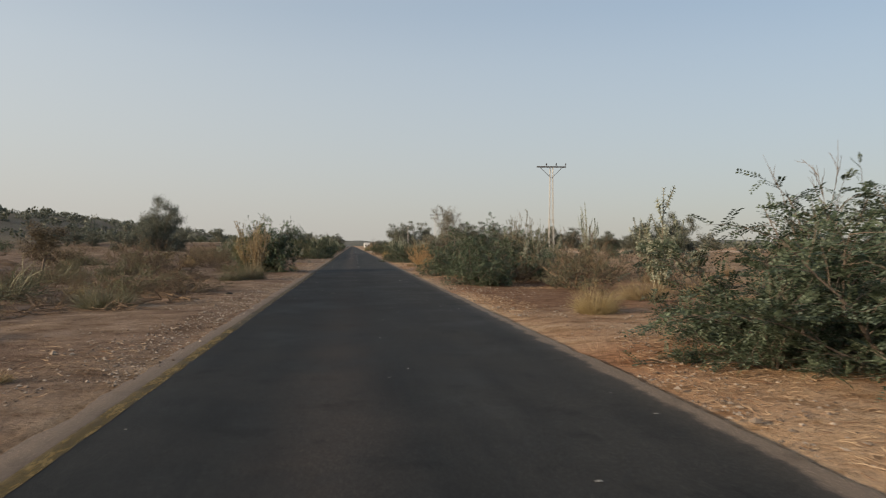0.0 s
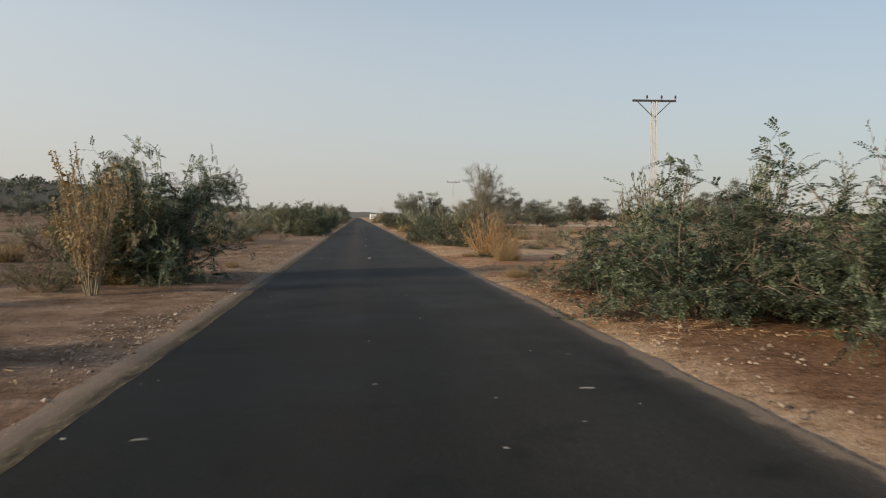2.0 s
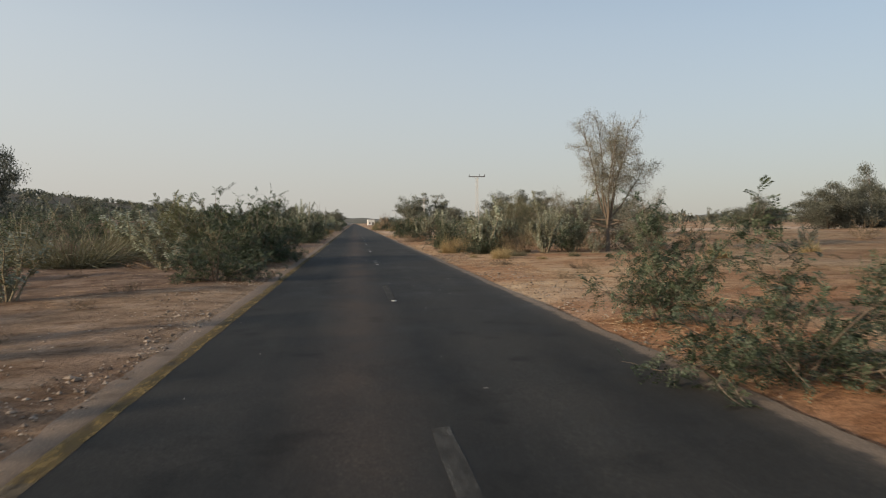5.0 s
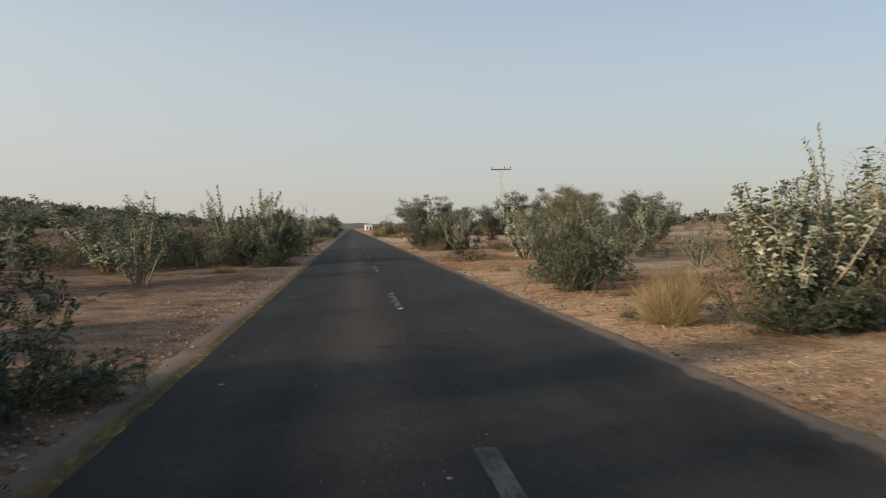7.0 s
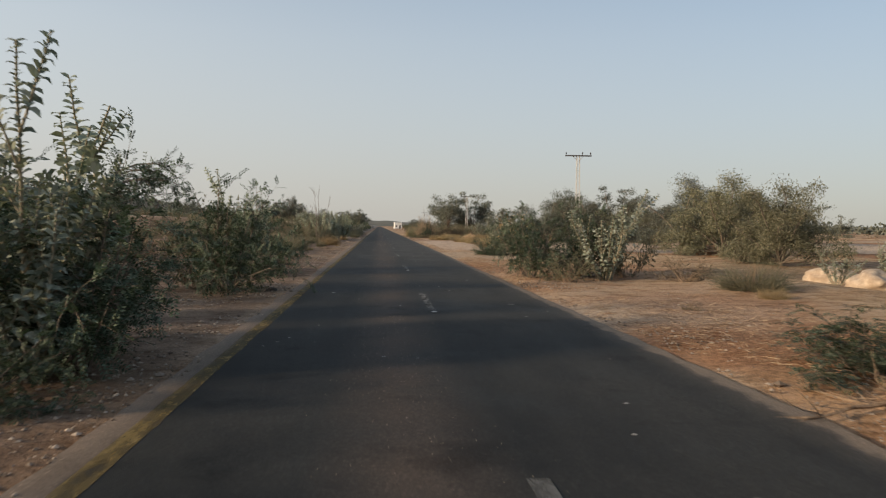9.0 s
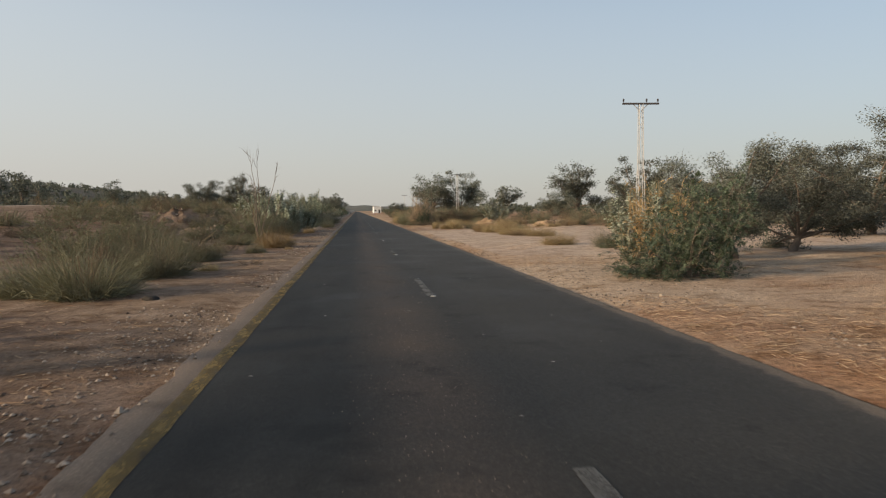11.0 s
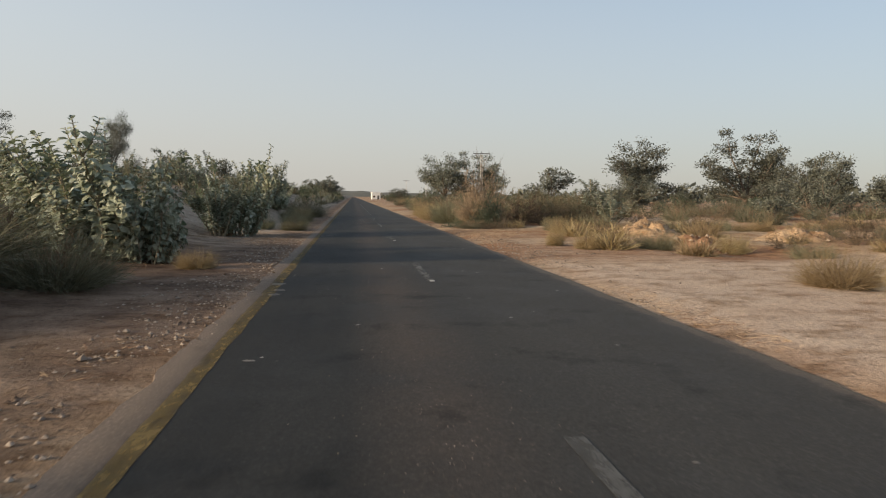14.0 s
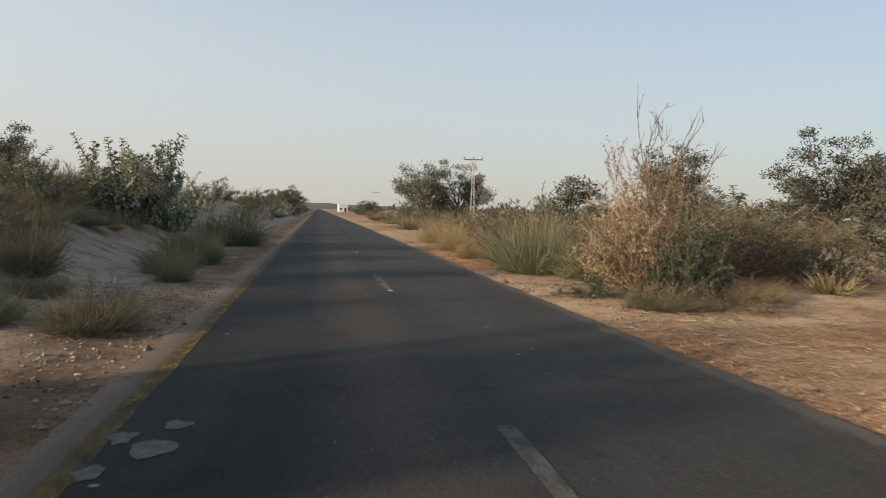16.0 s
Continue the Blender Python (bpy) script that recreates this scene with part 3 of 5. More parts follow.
def milkweed(seed, height=2.6, spread=0.9, stems=11, label="", dense=1.0, low=0.13, base=0.12, lsize=0.76, shortest=0.6, leaf=None):
    """Upright pale stems set with pairs of broad grey-green leaves, crowded at the tips."""
    rng = random.Random(seed)
    wood, fol = Sheet(), Sheet()
    for s in range(stems):
        a = 2 * math.pi * (s + rng.uniform(-0.45, 0.45)) / stems
        r = math.sqrt(rng.random())
        tilt = 0.12 + 0.75 * r * spread / height * 1.5
        d = Vector((math.cos(a) * math.sin(tilt), math.sin(a) * math.sin(tilt), math.cos(tilt)))
        reach = height * rng.uniform(shortest, 1.0) * (1.05 - 0.3 * r) if s else height
        main = grow(rng, Vector((math.cos(a) * base * (0.4 + r), math.sin(a) * base * (0.4 + r), 0)), d, reach, 8, 0.10, 0.03)
        wood.tube(main, taper(main, 0.028, 0.009), 5)
        axes = [(main, low)]
        for t in range(6):
            p, md = at(main, rng.uniform(0.12, 0.8))
            tw = grow(rng, p, (md + unit(rng, 0.4) * 0.8).normalized(), rng.uniform(0.3, 0.9) * reach * 0.45, 5, 0.1, 0.15)
            wood.tube(tw, taper(tw, 0.014, 0.006), 4)
            axes.append((tw, 0.15))
        for ax, start in axes:
            ln = sum((ax[i + 1] - ax[i]).length for i in range(len(ax) - 1))
            count = max(4, int(ln * (1 - start) / (0.062 * lsize) * dense))
            for k in range(count):
                u = start + (1 - start) * (k + 0.5) / count
                p, ad = at(ax, min(u, 0.999))
                if rng.random() > 0.68 - low + 0.8 * u:
                    continue
                side = ad.cross(Vector((math.cos(k * 1.57), math.sin(k * 1.57), 0.2)) + unit(rng) * 0.3).normalized()
                size = lsize * rng.uniform(0.10, 0.19) * (1.0 if u < 0.9 else 0.7)
                for sg in (1, -1):
                    ld = (side * sg + ad * rng.uniform(0.15, 0.65) + Vector((0, 0, rng.uniform(-0.25, 0.15)))).normalized()
                    fol.oval(p, ld, ad + unit(rng) * 0.35, size, size * rng.uniform(0.55, 0.76), rng.uniform(0.05, 0.3))
    root = new("milkweed_shrub")
    part("branchwork", wood.mesh("branchwork", PALE_BARK, True), root, "pale upright corky stems")
    part("foliage", fol.mesh("foliage", leaf or L_MILK), root, "broad wilted tan leaves" if leaf else "broad grey-green oval leaves")
    return tagged(root, label or "tall giant milkweed with grey-green oval leaves on sand", "shrub", "roadside milkweed shrubs")


def dry_shrub(seed, height=1.6, spread=1.4, stems=30, leaf=L_BROWN, bark=DRY_TWIG, leafy=3, name="dry_shrub", label="", up=0.2, twigs=11, flake=1.0):
    """A round tangle of thin dry twigs with a few dead leaves."""
    rng = random.Random(seed)
    wood, fol = Sheet(), Sheet()
    for s in range(stems):
        a = rng.uniform(0, 2 * math.pi)
        tilt = math.acos(rng.uniform(up, 1.0))
        d = Vector((math.cos(a) * math.sin(tilt), math.sin(a) * math.sin(tilt), math.cos(tilt)))
        reach = (height * math.cos(tilt) ** 2 + spread * math.sin(tilt) ** 2) * rng.uniform(0.7, 1.05)
        main = grow(rng, Vector((math.cos(a) * 0.12 * spread, math.sin(a) * 0.12 * spread, 0)), d, reach, 6, 0.18, 0.0)
        main = [Vector((p.x, p.y, max(p.z, 0.02))) for p in main]
        wood.tube(main, taper(main, 0.012, 0.003), 3)
        for t in range(twigs):
            p, md = at(main, 0.2 + 0.8 * (t + rng.random()) / twigs)
            tw = grow(rng, p, (md * 0.6 + unit(rng) * 0.9), rng.uniform(0.2, 0.5) * reach * 0.6, 3, 0.3, 0.02)
            tw = [Vector((q.x, q.y, max(q.z, 0.02))) for q in tw]
            for q0, q1 in zip(tw[:-1], tw[1:]):
                dq = (q1 - q0)
                fol.blade(q0, dq.normalized(), dq.length, 0.011, unit(rng) * 0.2, dq.cross(unit(rng)).normalized())
            for k in range(leafy * 4):
                q, qd = at(tw, rng.random() * 0.999)
                fol.leaf(q, (qd + unit(rng)).normalized(), unit(rng), rng.uniform(0.03, 0.065) * flake, rng.uniform(0.012, 0.024) * flake)
    root = new(name)
    part("branchwork", wood.mesh("branchwork", bark), root, "thin dry branching stems")
    part("twigwork", fol.mesh("twigwork", leaf), root, "fine dry twigs and dead leaves")
    return tagged(root, label or "dry brown twiggy shrub standing on sandy ground", "shrub", "dry shrubs")


def tussock(seed, height=0.8, spread=0.75, blades=3400, leaf=L_TAN, label="", name="grass_tussock", width=0.0055, fuzz=0.5):
    """A dense half-ball of fine stalks."""
    rng = random.Random(seed)
    fol, core = Sheet(), Sheet()
    for i in range(blades):
        a = rng.uniform(0, 2 * math.pi)
        tilt = math.acos(rng.uniform(0.22, 1.0))
        d = Vector((math.cos(a) * math.sin(tilt), math.sin(a) * math.sin(tilt), math.cos(tilt)))
        r = rng.random() ** 0.6 * 0.45 * spread
        p = Vector((math.cos(a) * r, math.sin(a) * r, 0))
        ln = (height * math.cos(tilt) ** 2 + spread * 0.72 * math.sin(tilt) ** 2) * rng.uniform(0.5, 1.08)
        ln *= 1 + 0.55 * noise.noise(d * 2.3 + Vector((seed, 0, 0))) + 0.25 * noise.noise(d * 6 + Vector((0, seed, 0)))
        side = d.cross(unit(rng)).normalized()
        if i % 3:
            p, ln = p + d * (ln * rng.uniform(0.15, 0.66)), ln * rng.uniform(0.25, 0.5) * (1.15 - 0.3 * fuzz)
            d = (d + unit(rng) * fuzz).normalized()
        fol.blade(p, (d + unit(rng) * 0.1).normalized(), ln, rng.uniform(0.6, 1.5) * width, unit(rng) * 0.4 + Vector((0, 0, -0.12)), side)
    for i in range(70):
        a, t = rng.uniform(0, 2 * math.pi), rng.uniform(0.0, 1.2)
        d = Vector((math.cos(a) * math.sin(t), math.sin(a) * math.sin(t), math.cos(t)))
        pts = grow(rng, Vector((d.x * 0.1, d.y * 0.1, 0)), d, spread * rng.uniform(0.4, 0.8), 3, 0.15, 0)
        core.tube(pts, taper(pts, 0.006, 0.002), 3)
    root = new(name)
    part("core", core.mesh("core", DRY_TWIG), root, "woody inner stalks")
    part("tuft", fol.mesh("tuft", leaf), root, "fine dry blades")
    return tagged(root, label or "round tussock of dry tan grass on sand", "grass", "grass tussocks")


def tree(seed, height=6.0, spread=3.0, trunk=0.16, fork=0.15, leaf=L_TREE, leaves=86, limbs=10, sub=7, lsize=0.115, label="", flat=0.7, name="acacia_tree", clump=0.56, twigs=0):
    """Tapered trunk, limbs in three orders, and loose clumps of leaves with gaps between them."""
    rng = random.Random(seed)
    wood, fol = Sheet(), Sheet()
    top = Vector((rng.uniform(-0.1, 0.1) * height, rng.uniform(-0.1, 0.1) * height, height * fork))
    stem = [Vector((0, 0, -0.1)), top * 0.35 + Vector((rng.uniform(-.1, .1), 0, 0)), top * 0.7, top]
    wood.tube(stem, [trunk * 1.25, trunk, trunk * 0.85, trunk * 0.75], 7)
    for i in range(limbs):
        a = 2 * math.pi * (i + rng.uniform(-0.35, 0.35)) / limbs
        tilt = rng.uniform(0.25, 1.65) if i else 0.1
        d = Vector((math.cos(a) * math.sin(tilt), math.sin(a) * math.sin(tilt), math.cos(tilt)))
        reach = ((height * (1 - fork)) * math.cos(tilt) ** 2 + spread * math.sin(tilt) ** 2) * rng.uniform(0.7, 0.98)
        limb = grow(rng, top * rng.uniform(0.75, 1.0), d, reach, 6, 0.2, 0.05 if tilt < 1.2 else 0.0)
        wood.tube(limb, taper(limb, trunk * 0.5, trunk * 0.10), 5)
        for j in range(sub):
            p, md = at(limb, 0.3 + 0.7 * (j + rng.random()) / sub)
            br = grow(rng, p, md * 0.5 + unit(rng, flat) * 0.9 + Vector((0, 0, 0.15)), rng.uniform(0.35, 0.7) * spread * 0.6, 4, 0.25, 0.03)
            wood.tube(br, taper(br, trunk * 0.16, trunk * 0.04), 3)
            for k in range(4):
                c, cd = at(br, 0.35 + 0.64 * (k + rng.random()) / 4)
                rad = rng.uniform(0.2, 0.42) * spread * clump
                for q in range(twigs):
                    tw = grow(rng, c, cd + unit(rng) * 1.1 + Vector((0, 0, -0.15)), rad * 1.1, 3, 0.3, -0.05)
                    wood.tube(tw, taper(tw, trunk * 0.05, trunk * 0.02), 3)
                for q in range(leaves):
                    o = unit(rng, 0.6) * rad * rng.random() ** 0.45
                    fol.leaf(c + o, (unit(rng) + o.normalized() * 0.6).normalized(), unit(rng), lsize * rng.uniform(0.6, 1.3), lsize * rng.uniform(0.28, 0.5))
    root = new(name)
    part("trunk", wood.mesh("trunk", BARK, True), root, "grey-brown trunk and limbs")
    part("crown", fol.mesh("crown", leaf), root, "loose crown of small dull leaves")
    return tagged(root, label or "spreading acacia tree with dusty olive crown on the plain", "tree", "plain trees")


def bare_stems(seed, height=3.0, spread=0.8, stems=7, label=""):
    """Leafless whips that fan out from one foot and fork again and again."""
    rng = random.Random(seed)
    wood = Sheet()
    for s in range(stems):
        a = rng.uniform(0, 2 * math.pi)
        t = rng.uniform(0.05, 0.3) if s < 3 else rng.uniform(0.35, 0.95)
        d = Vector((math.cos(a) * math.sin(t), math.sin(a) * math.sin(t), math.cos(t)))
        main = grow(rng, Vector((math.cos(a) * 0.06, math.sin(a) * 0.06, 0)), d, height * (rng.uniform(0.8, 1.05) if s < 3 else rng.uniform(0.4, 0.65)), 14, 0.15, 0.03)
        wood.tube(main, taper(main, 0.020, 0.004), 4)
        for k in range(7):
            p, md = at(main, rng.uniform(0.25, 0.97))
            tw = grow(rng, p, md * 0.8 + unit(rng) * 0.6, rng.uniform(0.2, 0.6) * height * 0.33, 5, 0.2, 0.05)
            wood.tube(tw, taper(tw, 0.009, 0.003), 3)
            for q in range(2):
                p2, d2 = at(tw, rng.uniform(0.3, 0.95))
                sp = grow(rng, p2, d2 + unit(rng) * 0.7, rng.uniform(0.1, 0.3), 3, 0.2, 0.03)
                wood.tube(sp, taper(sp, 0.005, 0.002), 3)
    root = new("bare_sapling")
    part("branchwork", wood.mesh("branchwork", BARK), root)
    return tagged(root, label or "leafless grey sapling with thin whip-like stems", "sapling", "bare saplings")


def dead_branches(seed, spread=1.0, height=0.6, count=16, label=""):
    """Cut or fallen thorn branches in a heap."""
    rng = random.Random(seed)
    sh = Sheet()
    for i in range(count):
        a = rng.uniform(0, 2 * math.pi)
        p = Vector((rng.gauss(0, spread * 0.35), rng.gauss(0, spread * 0.35), rng.uniform(0.02, height * 0.4)))
        d = Vector((math.cos(a), math.sin(a), rng.uniform(-0.1, 0.45)))
        main = grow(rng, p, d, rng.uniform(0.5, 1.1) * spread, 6, 0.22, -0.03)
        main = [Vector((q.x, q.y, max(q.z, 0.02))) for q in main]
        sh.tube(main, taper(main, 0.025, 0.007), 4)
        for k in range(14):
            q, md = at(main, rng.uniform(0.2, 0.98))
            tw = grow(rng, q, md + unit(rng) * 0.9, rng.uniform(0.15, 0.45) * spread, 4, 0.3, 0)
            tw = [Vector((w.x, w.y, max(w.z, 0.01))) for w in tw]
            sh.tube(tw, taper(tw, 0.007, 0.002), 3)
    ob = new("brushwood", sh.mesh("brushwood", DRY_TWIG))
    return tagged(ob, label or "heap of dead thorn branches lying on sandy ground", "brushwood", kind="stuff")


# ---------------------------------------------------------------- ground
def ss(a, b, x):
    u = min(max((x - a) / (b - a), 0.0), 1.0)
    return u * u * (3 - 2 * u)


ROAD_L, ROAD_R = -2.20, 3.78


def ground_z(x, y):
    h = 1.9 * ss(150, 205, y) * ss(4.5, 13, -x) + 0.5 * ss(8, 30, -x)
    h += 20.0 * ss(80, 230, -x) * ss(120, 330, y) * (1 - ss(900, 1500, y))
    h += 0.65 * ss(203, 216, y) * ss(4.2, 8.0, -x) * (1 - ss(9.5, 14, -x))
    out = max(ROAD_L - x, x - ROAD_R, 0.0)
    if out > 0:
        a = 0.05 + 0.14 * ss(1.5, 7, out) + 0.35 * ss(20, 90, out)
        track = ss(160, 166, y) * (1 - ss(182, 189, y)) * ss(4.5, 6, x)
        n1 = noise.noise(Vector((x * 0.22, y * 0.22, 1.7))) * a
        n2 = noise.noise(Vector((x * 0.9, y * 0.9, 5.1))) * min(a, 0.22) * 0.35
        n3 = noise.noise(Vector((x * 0.012, y * 0.012, 9.3))) * 3.0 * ss(60, 300, out)
        h += (n1 + n2) * (1 - 0.8 * track) + n3 - (0.040 if x > 0 else 0.012) * ss(0.0, 0.10, out) + (0.06 if x > 0 else 0.03) * ss(0.12, 0.9, out)
    else:
        h = -0.06
    return h


def spread_lines(lo, hi, step, far, factor):
    a = list(np.arange(lo, hi + 1e-6, step))
    s, v = step, hi
    while v < far:
        s *= factor
        v += s
        a.append(v)
    s, v = step, lo
    while v > -far:
        s *= factor
        v -= s
        a.insert(0, v)
    return a


xs = [x for x in spread_lines(-14.0, 20.0, 0.36, 4200, 1.16) if not ROAD_L - 0.2 < x < ROAD_R + 0.2]
xs = sorted(xs + [ROAD_L - 0.2, ROAD_L - 0.1, ROAD_L + 0.1, 1.0, ROAD_R - 0.1, ROAD_R + 0.1, ROAD_R + 0.2, ROAD_R + 0.32, ROAD_R + 0.44])
ys = spread_lines(-6.0, 245.0, 0.5, 4200, 1.14)
gv = [(x, y, ground_z(x, y)) for y in ys for x in xs]
nx = len(xs)
gf = [(j * nx + i, j * nx + i + 1, (j + 1) * nx + i + 1, (j + 1) * nx + i) for j in range(len(ys) - 1) for i in range(nx - 1)]
ground = new("ground", mesh_of("ground", gv, gf, SOIL, True))
tagged(ground, "dry sandy reddish-brown desert soil with litter and low humps", "ground", kind="structure")


# ---------------------------------------------------------------- road
def road_z(x):
    return 0.018 * (1 - ((x - 0.95) / 3.0) ** 2)


def ribbon(x0, x1, y0, y1, lift, jitter, step=0.5, cols=2, seed=0.0, skirt=0.0):
    """A strip that lies along the road, with slightly ragged edges."""
    n = max(2, int((y1 - y0) / step) + 1)
    v, f = [], []
    for j in range(n):
        y = y0 + (y1 - y0) * j / (n - 1)
        a = x0 + noise.noise(Vector((seed, y * 1.1, 0.3))) * jitter + noise.noise(Vector((seed, y * 3.7, 8.3))) * jitter * 0.5 + noise.noise(Vector((seed, y * 0.13, 4.3))) * jitter
        b = x1 + noise.noise(Vector((seed + 7, y * 1.1, 0.9))) * jitter + noise.noise(Vector((seed + 7, y * 3.7, 5.9))) * jitter * 0.5 + noise.noise(Vector((seed + 9, y * 0.13, 2.3))) * jitter
        row = [(a + (b - a) * i / (cols - 1)) for i in range(cols)]
        pts = [(x, y, road_z(x) + lift) for x in row]
        if skirt:
            pts = [(a - 0.03, y, -skirt)] + pts + [(b + 0.03, y, -skirt)]
        v += pts
    c = len(v) // n
    f = [(j * c + i, j * c + i + 1, (j + 1) * c + i + 1, (j + 1) * c + i) for j in range(n - 1) for i in range(c - 1)]
    return v, f


road = new("road")
tagged(road, "straight narrow dark asphalt country road with dusty crumbling edges", "road", kind="structure")
v, f = ribbon(ROAD_L, ROAD_R, -60, 300, 0.0, 0.07, 0.12, 13, 1.0, 0.06)
part("asphalt", mesh_of("asphalt", v, f, ASPHALT), road, "dark worn asphalt surface")
v, f = ribbon(ROAD_L, ROAD_R, 300, 1500, 0.0, 0.05, 6.0, 13, 1.0, 0.09)
part("asphalt", mesh_of("asphalt", v, f, ASPHALT), road, "dark worn asphalt surface")
for y0, y1, paint, text in ((-60, 14, YELLOW, "faded yellow edge line"), (14, 68, DUSTY_YELLOW, "yellow edge line under dust"), (68, 400, YELLOW, "faded yellow edge line")):
    v, f = ribbon(-1.93, -1.745, y0, y1, 0.004, 0.025, 0.2, 3, 3.0)
    part("edge_line", mesh_of("edge_line", v, f, paint), road, text)
for k in range(-12, 10):
    y0 = 201.2 + 12.36 * k
    xc = 0.83 + 0.19 * ss(62, 88, y0)
    v, f = ribbon(xc - 0.075, xc + 0.075, y0, y0 + 3.5, 0.0045, 0.012, 0.2, 2, 11.0 + k)
    part("centre_dash", mesh_of("centre_dash", v, f, WHITE_PAINT if y0 > 85 else GONE_PAINT), road, "worn whitish centre dash" if k == -12 else "")

    bm = bmesh.new()
    box(bm, (-0.05, -0.04, 0), (0.05, 0.04, 0.018), None, 0.012)
    stud = part_bm("road_stud", bm, STUD)
    stud.matrix_basis = pose(xc + 0.02, y0 - 0.10, road_z(xc) + 0.001, 0, 0, 3 * k)
    tagged(stud, "small scuffed white road stud before a centre dash", "road stud", "road studs")

for k, (x, y, r) in enumerate(((-1.43, 204.5, 0.125), (-1.68, 204.75, 0.09), (-1.36, 205.0, 0.08), (-1.7, 204.1, 0.08), (-0.2, 23.75, 0.065), (2.3, 55.5, 0.06), (-1.8, 188.6, 0.11), (-1.7, 187.75, 0.10), (-1.72, 187.2, 0.09))):
    prng = random.Random(k)
    v = [(x, y, road_z(x) + 0.010)]
    for q in range(14):
        ang = 2 * math.pi * q / 14
        rr = r * prng.uniform(0.7, 1.25)
        v.append((x + math.cos(ang) * rr * 1.15, y + math.sin(ang) * rr * 1.5, road_z(x) + 0.006))
    part("cement_patch", mesh_of("cement_patch", v, [(0, 1 + q, 1 + (q + 1) % 14) for q in range(14)], PATCH), road, "pale splash of dried cement")


def octa(rng, p, s, squash=0.6):
    a = rng.random() * 6.28
    ca, sa = math.cos(a), math.sin(a)
    pts = [(1, 0, 0), (0, 1, 0), (-1, 0, 0), (0, -1, 0), (0, 0, 1), (0, 0, -1)]
    out = []
    for x, y, z in pts:
        k = s * rng.uniform(0.65, 1.25)
        out.append((p[0] + (x * ca - y * sa) * k, p[1] + (x * sa + y * ca) * k, p[2] + z * k * squash))
    return out


OCTA = [(0, 1, 4), (1, 2, 4), (2, 3, 4), (3, 0, 4), (1, 0, 5), (2, 1, 5), (3, 2, 5), (0, 3, 5)]
rng = random.Random(11)
v, f = [], []
while len(f) < 8 * 36000:
    y = rng.uniform(0, 236)
    if rng.random() < 0.58:
        x = ROAD_L + 0.16 - abs(rng.gauss(0, 0.8)) - rng.random() * 0.35
    else:
        x = ROAD_R + 0.1 + abs(rng.gauss(0, 1.3))
    if noise.noise(Vector((x * 0.5, y * 0.25, 3.3))) < -0.12 or (160 < y < 190 and x > 4.6 and rng.random() < 0.9):
        continue
    s = 0.007 + 0.030 * rng.random() ** 2.5 + (0.04 * rng.random() if rng.random() < 0.03 else 0)
    i = len(v)
    v += octa(rng, (x, y, max(ground_z(x, y), road_z(x) if x > ROAD_L - 0.05 else -1) + s * 0.2), s)
    f += [tuple(i + q for q in t) for t in OCTA]
for k in range(9000):
    y = rng.uniform(0, 236)
    x = ROAD_L - 0.3 - abs(rng.gauss(0, 1.6)) if rng.random() < 0.6 else ROAD_R + 0.3 + abs(rng.gauss(0, 2.2))
    if noise.noise(Vector((x * 0.4, y * 0.2, 12.3))) < 0.0 or (160 < y < 190 and x > 4.6):
        continue
    s = 0.008 + 0.024 * rng.random() ** 2.5
    i = len(v)
    v += octa(rng, (x, y, ground_z(x, y) + s * 0.15), s, 0.5)
    f += [tuple(i + q for q in t) for t in OCTA]
while len(f) < 8 * 46000:       # grit left lying between the wheel tracks
    y, x = rng.uniform(86, 236), rng.gauss(0.25, 0.42)
    if noise.noise(Vector((x * 0.8, y * 0.16, 21.3))) < 0.0 and rng.random() < 0.8:
        continue
    s = rng.uniform(0.003, 0.007)
    i = len(v)
    v += octa(rng, (x, y, road_z(x) + s * 0.3), s)
    f += [tuple(i + q for q in t) for t in OCTA]
gravel = new("gravel", mesh_of("gravel", v, f, GRAVEL))
tagged(gravel, "loose brown and pale gravel along both road shoulders", "gravel", kind="stuff")

v, f = [], []
for pts in (((6.8, 170.5), (4.95, 167.6), (4.3, 165.7)), ((7.8, 170.2), (6.3, 167.9), (5.4, 165.6)), ((8.1, 169.6), (6.7, 167.4), (5.8, 165.2))):
    for k in range(260):
        u = 2 * rng.random()
        (ax, ay), (bx, by) = pts[int(u)], pts[int(u) + 1]
        w = u - int(u)
        x, y = ax + (bx - ax) * w + rng.choice((-0.09, 0.09)) + rng.gauss(0, 0.025), ay + (by - ay) * w
        s = rng.uniform(0.012, 0.034)
        i = len(v)
        v += octa(rng, (x, y, ground_z(x, y) + s * 0.1), s, 0.45)
        f += [tuple(i + q for q in t) for t in OCTA]
ruts = new("tyre_ruts", mesh_of("tyre_ruts", v, f, SOIL))
tagged(ruts, "crumbled ridges of tyre ruts pressed into pale sand", "tyre ruts", kind="stuff")

